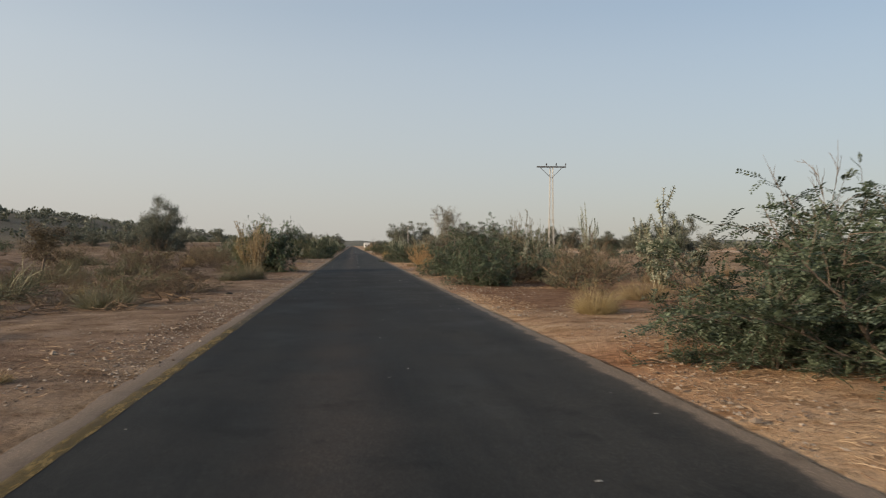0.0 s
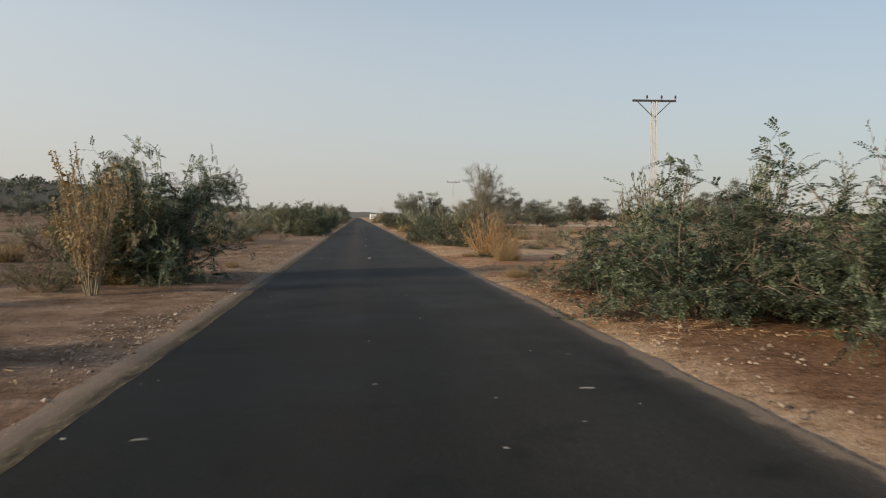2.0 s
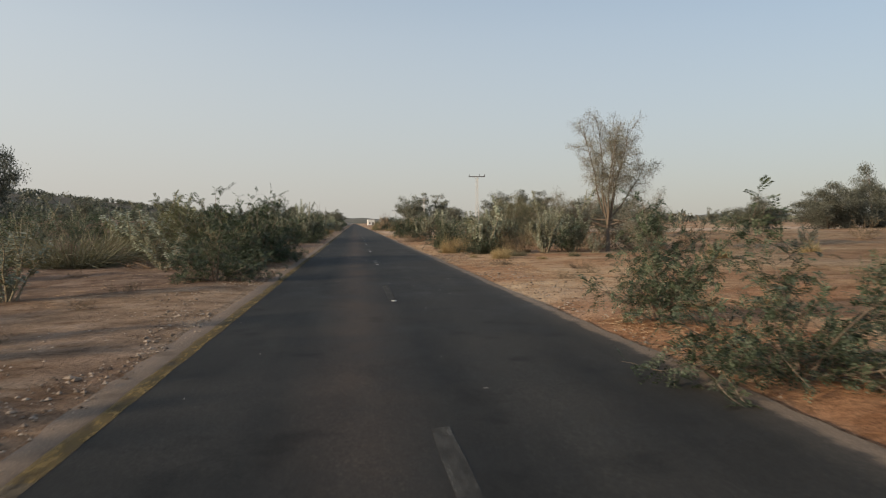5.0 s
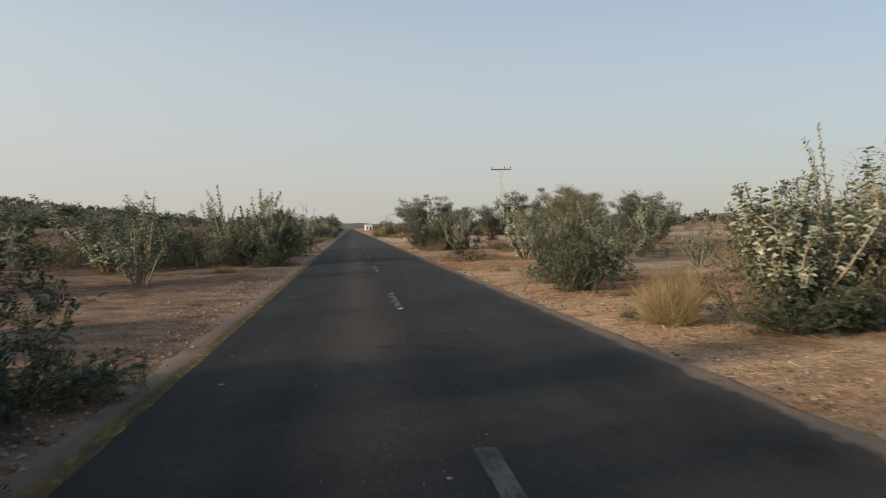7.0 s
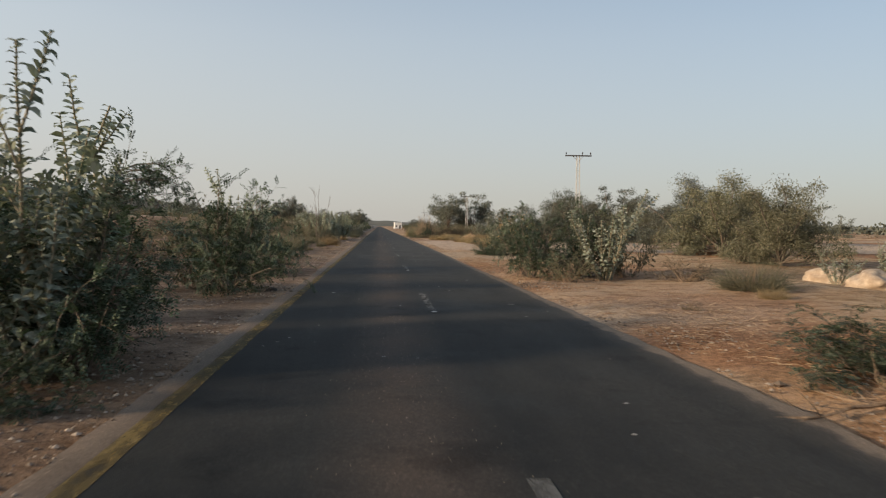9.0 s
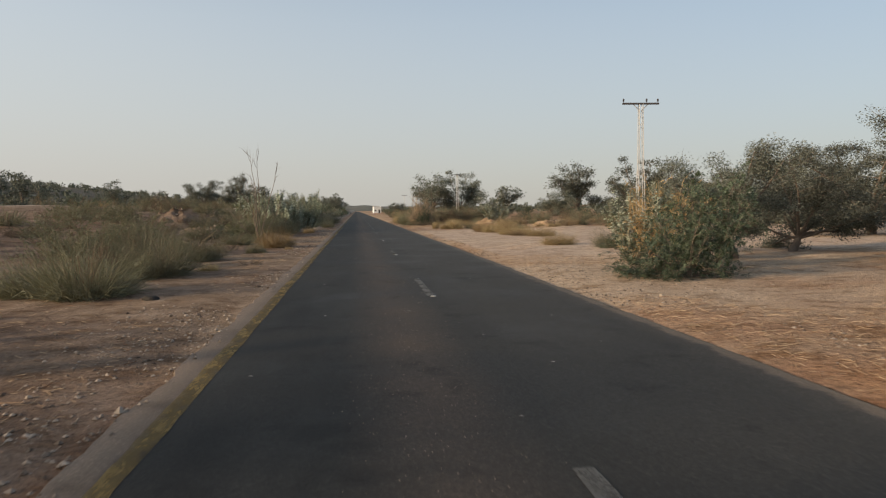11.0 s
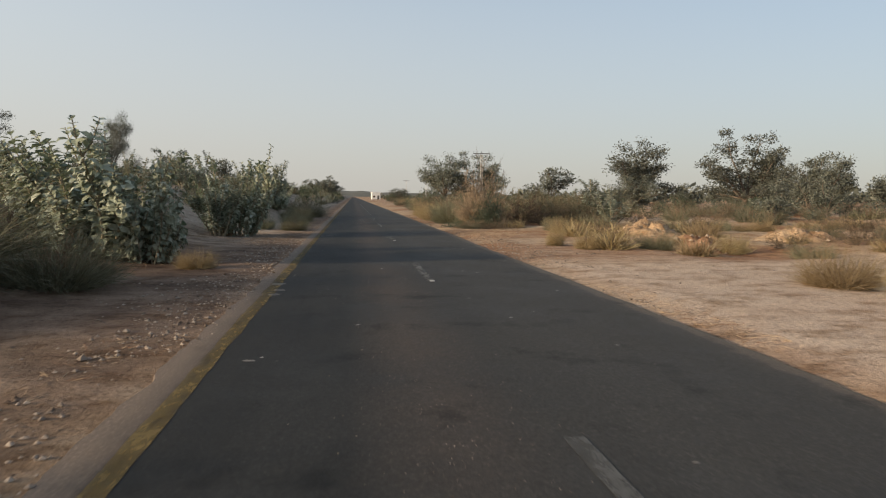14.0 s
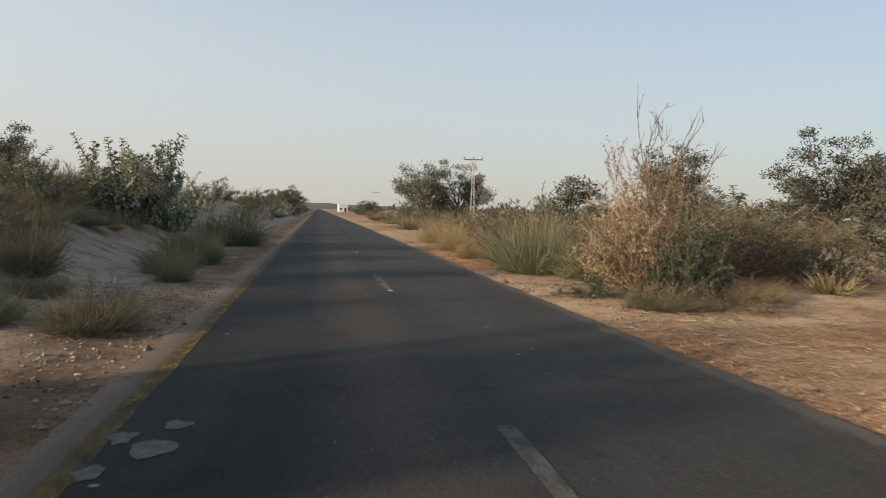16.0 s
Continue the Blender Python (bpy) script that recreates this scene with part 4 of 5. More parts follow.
v, f = [], []
while len(f) < 2 * 46000:
    y = rng.uniform(0, 236)
    left = rng.random() < 0.22
    x = (ROAD_L - 0.5 - abs(rng.gauss(0, 2.2))) if left else ROAD_R + 0.2 + abs(rng.gauss(0, 2.6))
    if noise.noise(Vector((x * 0.25, y * 0.12, 8.8))) < (0.12 if left else -0.05) or (162 < y < 190 and x > 4.5):
        continue
    long = rng.random() < 0.06
    a, ln, w = rng.uniform(0, 6.28), rng.uniform(0.12, 0.34) if long else rng.uniform(0.03, 0.15), rng.uniform(0.003, 0.0055) if long else rng.uniform(0.002, 0.005)
    z = ground_z(x, y) + 0.012
    dx, dy = math.cos(a) * ln / 2, math.sin(a) * ln / 2
    px, py = -math.sin(a) * w, math.cos(a) * w
    i = len(v)
    b = rng.uniform(-0.02, 0.03)
    v += [(x - dx - px, y - dy - py, z), (x + dx - px, y + dy - py, z + b), (x + dx, y + dy, z + b + w), (x - dx, y - dy, z + w), (x + dx + px, y + dy + py, z + b), (x - dx + px, y - dy + py, z)]
    f += [(i, i + 1, i + 2, i + 3), (i + 3, i + 2, i + 4, i + 5)]
litter = new("straw_litter", mesh_of("straw_litter", v, f, STRAW))
tagged(litter, "scattered dry straw, twigs and rusty leaf litter on sand", "litter", kind="stuff")

v, f = [], []
for k in range(280):
    y, x = rng.uniform(2, 234), rng.triangular(ROAD_L + 0.3, ROAD_R - 0.3, 2.4)
    if rng.random() < 0.3:
        x = rng.uniform(-1.9, -0.8)
    s = rng.uniform(0.007, 0.020) * (2.0 if rng.random() < 0.10 else 1)
    i, m = len(v), rng.randint(5, 7)
    for q in range(m):
        a = 2 * math.pi * q / m
        r = s * rng.uniform(0.55, 1.3)
        v.append((x + math.cos(a) * r * 2.0, y + math.sin(a) * r, road_z(x) + 0.006))
    v.append((x, y, road_z(x) + 0.012))
    f += [(i + q, i + (q + 1) % m, i + m) for q in range(m)]
chips = new("pale_chips", mesh_of("pale_chips", v, f, CHIP))
tagged(chips, "scattered pale flakes of paint and grit on the asphalt", "chips", kind="stuff")


# ---------------------------------------------------------------- power poles
def power_pole(x, y, arm=3.3, height=10.2, brace=1.15, pins=(-0.50, 0.55, 1.6), turn=0.0):
    root = new("power_pole")
    z0 = ground_z(x, y)

    def half(z):
        return 0.29 - 0.055 * z / 4.3 if z < 4.3 else 0.195 - 0.045 * (z - 4.3) / (height - 4.3)
    corners = ((1, 1), (-1, 1), (-1, -1), (1, -1))
    for cx, cy in corners:
        for za, zb in ((-0.15, 4.5), (4.1, height)):
            bm = bmesh.new()
            ha, hb = half(max(za, 0) if za < 4.2 and zb < 5 else 4.3), half(4.29 if zb < 5 else height)
            a, b = Vector((cx * ha, cy * ha, za)), Vector((cx * hb, cy * hb, zb))
            bar(bm, a, b, 0.042, 0.042)
            part_bm("leg", bm, STEEL, root)
    for face in range(4):
        zig, z, flip = [], 0.15, False
        while z < height - 0.1:
            ha = half(z)
            qx, qy = corners[face] if flip else corners[(face + 1) % 4]
            zig.append(Vector((qx * ha, qy * ha, z)))
            z, flip = z + (0.62 if z < 4.3 else 0.46), not flip
        sh = Sheet()
        sh.tube(zig, [0.011] * len(zig), 4)
        part("lacing", sh.mesh("lacing", STEEL), root)
    for z in (4.15, 4.5):
        bm = bmesh.new()
        h = half(4.0) + 0.03
        for (ax, ay), (bx, by) in zip(corners, corners[1:] + corners[:1]):
            bar(bm, (ax * h, ay * h, z), (bx * h, by * h, z), 0.04, 0.04)
        part_bm("splice_ring", bm, STEEL, root)
    bm = bmesh.new()
    box(bm, (-arm / 2, -0.06, height - 0.02), (arm / 2, 0.06, height + 0.13), None, 0.01)
    cross_arm = part_bm("cross_arm", bm, RUST, root, "dark rusted steel channel arm")
    for sg in (-1, 1):
        bm = bmesh.new()
        bar(bm, (sg * min(arm * 0.38, brace * 1.1), 0.02, height), (sg * 0.05, 0.02, height - brace), 0.05, 0.05)
        part_bm("brace", bm, STEEL if brace < 0.9 else RUST, root)
    for px in pins:
        bm = bmesh.new()
        for r, za, zb in ((0.02, 0.13, 0.27), (0.085, 0.24, 0.30), (0.065, 0.30, 0.34), (0.085, 0.34, 0.40), (0.05, 0.40, 0.47)):
            c = bmesh.ops.create_cone(bm, cap_ends=True, segments=10, radius1=r, radius2=r * 0.85, depth=zb - za)
            bmesh.ops.translate(bm, verts=c["verts"], vec=(px, 0, height + (za + zb) / 2))
        part_bm("insulator", bm, PORCELAIN, cross_arm, "brown porcelain pin insulator")
    root.matrix_basis = pose(x, y, z0, 0, 0, turn)
    return tagged(root, "pale galvanised steel lattice power pole with dark cross-arm", "power pole", "power poles along the road")


power_pole(22.3, 76.6, pins=(-0.55, 0.55, 1.6), height=10.3, turn=-4)
power_pole(23.2, 195.6, arm=3.1, pins=(-1.45, 0.5, 1.45), brace=0.55, height=10.0, turn=-3)
power_pole(24.8, 315.0, pins=(-1.5, 0.0, 1.5), brace=0.6, height=10.0)
power_pole(26.0, 434.0, pins=(-1.5, 0.0, 1.5), brace=0.6, height=10.0)
power_pole(27.5, 553.0, pins=(-1.5, 0.0, 1.5), brace=0.6, height=10.0)


# ---------------------------------------------------------------- far white building
def white_building(x, y, w=4.4, d=4.5, h=3.8):
    root = new("roadside_building")
    z = ground_z(x, y)
    bm = bmesh.new()
    box(bm, (-w / 2, 0, -0.3), (w / 2, d, h - 0.45), None, 0.02)
    part_bm("wall", bm, LIME, root, "whitewashed masonry walls")
    bm = bmesh.new()
    box(bm, (-w / 2 - 0.15, -0.15, h - 0.45), (w / 2 + 0.15, d + 0.15, h - 0.28), None, 0.02)
    part_bm("roof_slab", bm, LIME, root)
    bm = bmesh.new()
    for lo, hi in (((-w / 2, 0, h - 0.28), (w / 2, 0.15, h)), ((-w / 2, d - 0.15, h - 0.28), (w / 2, d, h)), ((-w / 2, 0.15, h - 0.28), (-w / 2 + 0.15, d - 0.15, h)), ((w / 2 - 0.15, 0.15, h - 0.28), (w / 2, d - 0.15, h))):
        box(bm, lo, hi)
    part_bm("parapet", bm, LIME, root)
    bm = bmesh.new()
    box(bm, (0.6, -0.03, 0), (1.6, 0.05, 2.0))
    part_bm("door", bm, DARKWOOD, root, "dark wooden door")
    bm = bmesh.new()
    box(bm, (-1.6, -0.03, 1.0), (-0.6, 0.05, 1.9))
    part_bm("window", bm, DARKWOOD, root, "dark unglazed window")
    root.matrix_basis = pose(x, y, z, 0, 0, 6)
    return tagged(root, "small flat-roofed whitewashed roadside building far along the road", "building")


white_building(11.6, 551)


# ---------------------------------------------------------------- rocks and spoil mounds
def rock(seed, x, y, w, h, label="pale weathered sandstone boulder half sunk in sand", name="boulder", material=ROCK, cat="rock"):
    rng = random.Random(seed)
    bm = bmesh.new()
    bmesh.ops.create_icosphere(bm, subdivisions=4, radius=1.0)
    o = Vector((seed * 3.1, seed * 1.7, 0))
    for q in bm.verts:
        n = q.co.normalized()
        k = 1 + 0.28 * noise.noise(n * 1.3 + o) + 0.12 * noise.noise(n * 4 + o) + 0.05 * noise.noise(n * 11 + o)
        q.co = Vector((n.x * w * k, n.y * w * 0.8 * k, n.z * h * k))
    ob = part_bm(name, bm, material)
    ob.matrix_basis = pose(x, y, ground_z(x, y) + h * 0.15, 0, 0, rng.uniform(0, 360))
    ob.data.polygons.foreach_set("use_smooth", [True] * len(ob.data.polygons))
    return tagged(ob, label, cat)


rock(1, 13.6, 132.3, 0.75, 0.45)
rock(2, 14.4, 135.2, 0.8, 0.42)
MUD = plain_mat("dried_dark_mud", (0.020, 0.016, 0.013), (0.06, 0.048, 0.038), 20, 0.95)
for k, (x, y, w) in enumerate(((-3.0, 97.2, 0.16), (-2.6, 131.3, 0.15), (-3.3, 45.2, 0.14), (-4.2, 152.6, 0.16), (-3.6, 24.0, 0.13))):
    rock(20 + k, x, y, w, w * 0.4, "dark dried clod of mud on the road shoulder", "clod", MUD, "clod")


def spoil_mound(seed, x, y, w, h):
    """A dug-up heap: a rough hump of soil with rubble lying on it."""
    r = random.Random(seed)
    v, f, n = [], [], 46
    for j in range(n):
        for i in range(n):
            u, t = 2.4 * i / (n - 1) - 1.2, 2.4 * j / (n - 1) - 1.2
            k = max(0.0, 1 - (u * u + t * t) * (1 + 0.5 * noise.noise(Vector((u * 1.6, t * 1.6, seed)))))
            z = h * (k ** 1.2) * (0.8 + 0.5 * noise.noise(Vector((u * 3, t * 3, seed + 4))) + 0.35 * noise.noise(Vector((u * 8, t * 8, seed + 7))) + 0.15 * noise.noise(Vector((u * 20, t * 20, seed))))
            px, py = x + u * w, y + t * w
            v.append((px, py, ground_z(px, py) + max(z, 0) - (0.04 if k <= 0 else 0.0)))
    f = [(j * n + i, j * n + i + 1, (j + 1) * n + i + 1, (j + 1) * n + i) for j in range(n - 1) for i in range(n - 1)]
    root = new("spoil_mound")
    part("hump", mesh_of("hump", v, f, SOIL, True), root)
    for q in range(22):
        a, d = r.uniform(0, 6.28), r.random() ** 0.7
        i = min(n - 1, int((d * math.cos(a) + 1.2) / 2.4 * (n - 1)))
        j = min(n - 1, int((d * math.sin(a) + 1.2) / 2.4 * (n - 1)))
        s = r.uniform(0.03, 0.11)
        p = v[j * n + i]
        part("rubble_stone", mesh_of("rubble_stone", octa(r, (p[0], p[1], p[2] + s * 0.2), s, 0.7), OCTA, ROCK), root)
    return tagged(root, "low rough mound of dug-up pale soil and rubble", "mound", "spoil mounds")


for k, (x, y, w, h) in enumerate(((21.7, 159, 1.8, 0.6), (10.8, 197.5, 1.3, 0.5), (11.6, 203.5, 1.7, 0.65), (16.5, 201, 1.6, 0.55), (-10.5, 182, 2.2, 0.9), (-8.2, 177.5, 1.5, 0.5))):
    spoil_mound(10 + k, x, y, w, h)


# ---------------------------------------------------------------- planting
class Stock:
    """Plants of one kind: a few grown originals; the first uses are the originals themselves, the rest copies that share their meshes."""

    def __init__(self, makers):
        self.makers, self.plants, self.size, self.count = makers, {}, {}, 0

    def put(self, x, y, h, w, spin=None, label=""):
        k = self.count % len(self.makers)
        self.count += 1
        rng = random.Random(self.count * 77 + k)
        z = ground_z(x, y) - 0.03
        a = rng.uniform(0, 360) if spin is None else spin
        if k not in self.plants:
            ob = self.plants[k] = self.makers[k]()
            pts = np.array([q.co for o in (ob.children or [ob]) for q in o.data.vertices])
            self.size[k] = (np.percentile(pts[:, 2], 98.5), np.percentile(np.hypot(pts[:, 0], pts[:, 1]), 88))
        else:
            ob = copy_thing(self.plants[k], Matrix())
        zh, rw = self.size[k]
        ob.matrix_basis = pose(x, y, z, 0, 0, a) @ Matrix.Diagonal((w / rw, w / rw, h / zh, 1))
        if label:
            ob["label"] = label
        return ob


M = Stock([lambda s=s: mesquite(s) for s in (21, 22, 23, 24)])
ML = Stock([lambda s=s: mesquite(s, stems=9, leaves=6, size=1.7) for s in (31, 32)])
O = Stock([lambda s=s: mesquite(s, leaf=L_OLIVE, leaves=13, label="yellowish olive thorny shrub on sandy roadside") for s in (41, 42)])
C = Stock([lambda s=s, d=d, t=t: milkweed(s, stems=t, dense=d) for s, d, t in ((51, 1.0, 12), (52, 1.2, 14), (53, 0.8, 9))])
CB = Stock([lambda s=s: milkweed(s, stems=34, spread=1.6, dense=0.95, low=0.03, base=0.5, lsize=1.12, shortest=0.28, label="broad leafy milkweed thicket with grey-green leaves on sand") for s in (55, 56)])
D = Stock([lambda s=s, lf=lf: dry_shrub(s, leafy=lf) for s, lf in ((61, 4), (62, 3), (63, 6))])
DT = Stock([lambda s=s: dry_shrub(s, 2.2, 1.2, 44, L_TANBROWN, TAN_TWIG, 3, up=0.35, twigs=30) for s in (66, 67)])
ORANGE = Stock([lambda s=s: dry_shrub(s, 1.5, 1.0, 46, L_ORANGE, TAN_TWIG, 1, "dry_bush", "rust-orange leafless dry bush on straw-littered sand", 0.5, 20) for s in (71,)])
T = Stock([lambda s=s: tussock(s, blades=4600, width=0.004, fuzz=1.2) for s in (81, 82, 83)])
G = Stock([lambda s=s: tussock(s, 0.9, 0.9, 3300, L_BROOM, "grey-green broom-like desert bush on sand", "broom_bush", 0.0055, 1.1) for s in (91, 92, 93)])
A = Stock([lambda s=s, f=f: tree(s, flat=f, twigs=1, leaves=120, lsize=0.10) for s, f in ((101, 0.7), (102, 0.5), (103, 0.9), (104, 0.6))])
AS = Stock([lambda: tree(113, 7.6, 3.4, 0.11, 0.22, L_AIRY, 62, 15, 15, 0.060, "tall sparse grey-green tree with airy crown", 0.9, clump=0.40, twigs=4)])
AF = Stock([lambda s=s, f=f: tree(s, flat=f, leaves=36, lsize=0.2) for s, f in ((105, 0.7), (106, 0.5), (107, 0.9))])
AL = Stock([lambda s=s: tree(s, leaves=15, lsize=0.34, limbs=7, sub=6) for s in (121, 122, 123)])
AB = Stock([lambda s=s: tree(s, 4.0, 2.6, 0.12, 0.05, L_BROOM, 90, 12, 7, 0.1, "dense rounded brown-grey thorn tree on the plain") for s in (135, 136)])
AG = Stock([lambda s=s: tree(s, 4.0, 2.6, 0.12, 0.07, L_TREE, 110, 14, 8, 0.10, "dense rounded grey-green tree with foliage to the ground") for s in (137, 138)])
AU = Stock([lambda: tree(131, 2.4, 1.5, 0.05, 0.42, L_BROWN, 40, 7, 5, 0.09, "small umbrella-shaped brownish tree on bare soil", 0.4)])
B = Stock([lambda s=s: bare_stems(s) for s in (141, 142)])
H = Stock([lambda s=s: dead_branches(s) for s in (151, 152)])

CD = Stock([lambda s=s: milkweed(s, stems=10, dense=0.7, leaf=L_TAN, label="wilted tan milkweed with pale bare stems on sand") for s in (57, 58)])
MA = Stock([lambda: arching_mesquite(27, "tall thorny mesquite boughs leaning out over the sandy shoulder")])
DL = Stock([lambda s=s: dry_shrub(s, stems=16, twigs=8, leafy=2, flake=1.7, name="scrub_bush", label="low dry brown scrub bush on sandy ground") for s in (161, 162, 163)])
GL = Stock([lambda s=s: tussock(s, 0.9, 0.9, 650, L_BROOM, "grey-green broom-like desert bush on sand", "broom_bush", 0.016, 1.1) for s in (171, 172)])
TL = Stock([lambda s=s: tussock(s, blades=600, width=0.018) for s in (175, 176)])
CL = Stock([lambda s=s: milkweed(s, stems=8, dense=0.7) for s in (181, 182)])
PLANTS = {
    "M": (M, "6.2 97.7 .9 .8|-3.9 89.4 1.5 1.2|7.3 8.2 2.25 2.2|6.7 9.8 2.3 1.9|8.8 11 2.45 2.0|7.6 9.6 2.0 2.0|5.9 8.6 1.2 1.0|5.3 28.2 2.0 1.15|5.8 27.8 1.0 1.0|6.2 29.0 1.7 1.1|5.9 36.6 2.3 1.8|7.6 38.6 2.6 1.8|5.6 40.4 1.3 1.2|6.0 39.3 1.25 1.5|7.2 40.6 1.3 1.4|8.6 34.8 1.9 1.4|6.2 58.7 1.2 .7|6.4 63.6 1.4 1.3|5.5 65.8 1.8 1.5|4.6 70 1.6 1.2|4.9 73.8 1.7 .9|5.5 104.8 1.75 .9|"
             "6.6 107.5 1.5 1.2|6.1 109.2 1.9 .9|4.9 136.3 2.0 1.2|7.0 137.6 2.4 1.4|7.0 153.9 2.1 1.1|6.2 154.4 .9 1.0|8.6 155.8 2.2 1.2|"
             "-4.4 43.6 3.0 1.7|-4.2 42.9 1.6 1.25|-5.0 43.8 2.4 1.3|6.9 36.2 1.9 1.6|7.6 34.2 2.3 1.7|9.0 36.0 2.1 1.6|-3.6 83.5 1.6 1.3|-3.5 91.3 2.3 1.4|-5.2 93.5 2.7 1.7|-3.2 93.8 2.2 1.3|-2.9 95.5 1.1 .9|-3.2 121.6 1.9 1.2|-4.6 122.4 2.1 1.5|-3.4 119.9 1.0 .8|-8.4 124 2.9 2.0|-10.2 126.5 2.6 2.2|-3.6 130.8 2.4 1.4|-3.9 137 2.7 1.3|6.4 211.9 2.0 .8|6.8 212.3 1.4 .6|6.5 212.2 .9 .55|5.0 212.8 .42 .7|5.9 53.9 .5 .7|6.9 97.5 .7 .6|5.4 121.2 .75 1.0"),
    "O": (O, "-5.5 44.0 2.9 1.1|7.0 59.7 1.4 1.0|5.4 104.9 1.0 .5|-5.6 176.3 1.1 1.0|-6.8 178.4 1.0 1.2|-6.4 93.0 2.5 1.3"),
    "C": (C, "6.6 98.2 2.5 1.0|7.4 98.9 2.0 .9|14.3 215.0 1.9 1.3|-4.6 205.2 2.5 .9|-5.4 202.6 2.6 1.0|9.1 32.0 2.3 .85|20.9 41 2.1 1.2|11.4 24.3 3.2 .8|13.6 56.4 2.8 .35|13.7 58.6 2.9 .4|12.4 53.2 2.0 .5|20.3 58.2 4.6 .7|7.7 158.9 2.0 .8|9.1 96.0 2.6 .7|7.9 99.0 2.7 .45|12.7 123.3 2.6 1.0|11.4 99.2 2.9 1|7.4 115.4 2.0 .9|8 119.9 2.5 1.1|20.5 135 3.4 1.5|7.2 135.8 2.6 1.1|9.1 161.4 2.1 .9|17.4 227 2.7 2.0|"
             "-6.7 68.5 1.6 1.3|-7.6 72 1.6 1.2|-9.3 98.3 2.7 1.7|-11 109.7 2.7 1.9|-10 120.3 2.9 1.6|-3.5 121.2 2.9 .8|-5.6 122.6 3.2 .9|-5.9 125.2 3.2 1.2|-4.8 138.7 3.1 .9"),
    "CB": (CB, "-6.2 193.0 2.6 1.8|-7.9 195.2 2.1 1.6|-5.2 192.6 2.2 1.0|-5.0 203.8 2.8 1.4|-6.9 226.2 2.7 1.5|-6.1 229 2.0 1.1"),
    "D": (D, "10.0 28.6 2.0 1.4|10.9 29.6 1.8 1.3|-5.3 24.8 .6 1.5|-6.9 26.2 .55 1.4|9.2 36 2.9 1.0|7.9 96.9 1.1 .8|9.4 134.8 .9 .9|21.3 75.5 1.1 1.4|24.0 77.3 .9 1.2|22 194.4 1.1 1.5|24.6 195 1.0 1.3|13.7 205.2 .8 1.3|6.5 210.5 .55 .75|7.3 211.0 .5 .7|"
             "6.5 222.6 2 1.8|-10.8 40.8 1.9 1.6|-12.3 46.1 1.8 1.7|-9.4 51.1 1.6 1.5|-7.3 60.2 1.1 1.0|-11.5 60.4 1.8 2.1|-9.2 181.2 1.1 1.4|-7.2 182.8 1.0 1.3|-3.3 210.2 .6 .5|7.6 30.5 1.5 1.2"),
    "DT": (DT, "6.3 213.4 2.75 1.15|6.7 213.9 2.4 1.0"),
    "o": (ORANGE, "5.5 54.3 1.75 .85|8.6 158.4 2.1 1.1|5.9 52.4 1.1 .6"),
    "T": (T, "6.1 16.1 .6 .5|5.9 51.4 .8 .45|6.3 92.7 .5 .4|5.0 99 .8 .45|5.8 100.4 .7 .4|8.3 168.5 .5 .7|10.2 178.6 .55 .8|9.2 180.2 .45 .6|8.8 181.6 .4 .45|9.9 182.3 .5 .6|9.4 184 .9 .7|8.6 185.5 .6 .6|8.4 187.4 .7 .7|"
             "6.9 197.1 .6 .4|6.3 198.7 .6 .3|8.8 206 .7 .6|4.7 223 .6 .5|5.2 228 .9 .9|5.6 234 1.1 1.1|-8.1 65.2 .6 .9|-4.6 115.7 .3 .4|-4.0 171.6 .8 .8|-3.8 191.3 .4 .4|"
             "7.9 211.8 .4 .5"),
    "G": (G, "-4.2 33.6 .75 .65|-4.9 32.6 .5 .6|5.4 210.8 .4 .6|-3.2 209.4 .47 .5|-4.7 209.6 .6 .6|-5.5 213.4 1.15 .6|-3.9 221 .95 .8|-4.0 218.6 .5 .7|9.5 131.1 .7 .9|9.6 165.5 .7 .7|5.2 217.4 1.4 1.0|5.5 219.8 1.3 1.1|6.3 215.8 1.3 1.0|-10.8 92.6 1.4 2.8|-5.3 157.2 .8 .9|-5.6 163 .8 .8|-4.3 167.3 .4 .4|-9.3 168.3 .9 1.2|-7.4 187 1.4 1.9|-6.9 184.8 1.0 1.2|"
             "-3.3 215.1 .5 .4|-3.8 216.9 .6 .6|-3.2 209.1 .5 .6|-3.5 219.6 .8 .6|-10 228.4 .9 1.7|-3.9 229.8 1.3 1.4|-8.2 221.5 .8 1.2|-9.6 224.5 .9 1.5|-4.4 223.5 .8 .8|-7.4 214 .5 1.2|-7.2 216.5 .5 1.2|-7.3 219 .55 1.1|-7.0 221.5 .5 1.1|-8.6 217.5 .6 1.3|-6.2 160.3 .9 1.0|-8.0 165.0 .9 1.1|-6.0 173.5 .6 .8"),
    "A": (A, "11.0 159.0 3.3 1.8|14.5 161.5 3.4 2.2|26 172.5 5.6 3.8|31.4 184.8 5.5 4|-12.9 200.2 2.2 1.4|-12.2 212.5 3.2 1.3"),
    "AF": (AF, "41.8 187 5.5 4|-15.5 236.5 3.2 2|44 227 4.9 3.3|47 289 10.2 5.6|51 265 10 5.8|83.4 294 9.5 5.2|25.5 377 12.5 7.5|34.5 383 14 8.5|62 280 6 3.6|38 268 4.2 3.0|-8.5 430 6.8 3|-10 441 5 3|-7.5 372 4.2 2.5|-14 470 6 4|-20 520 7 4|-11 500 5 3.5|18.5 520 4.5 3|20.5 500 5 3.5|18.5 470 4 3|104 325 10 8"),
    "AS": (AS, "13.5 99.6 6.8 3.1"),
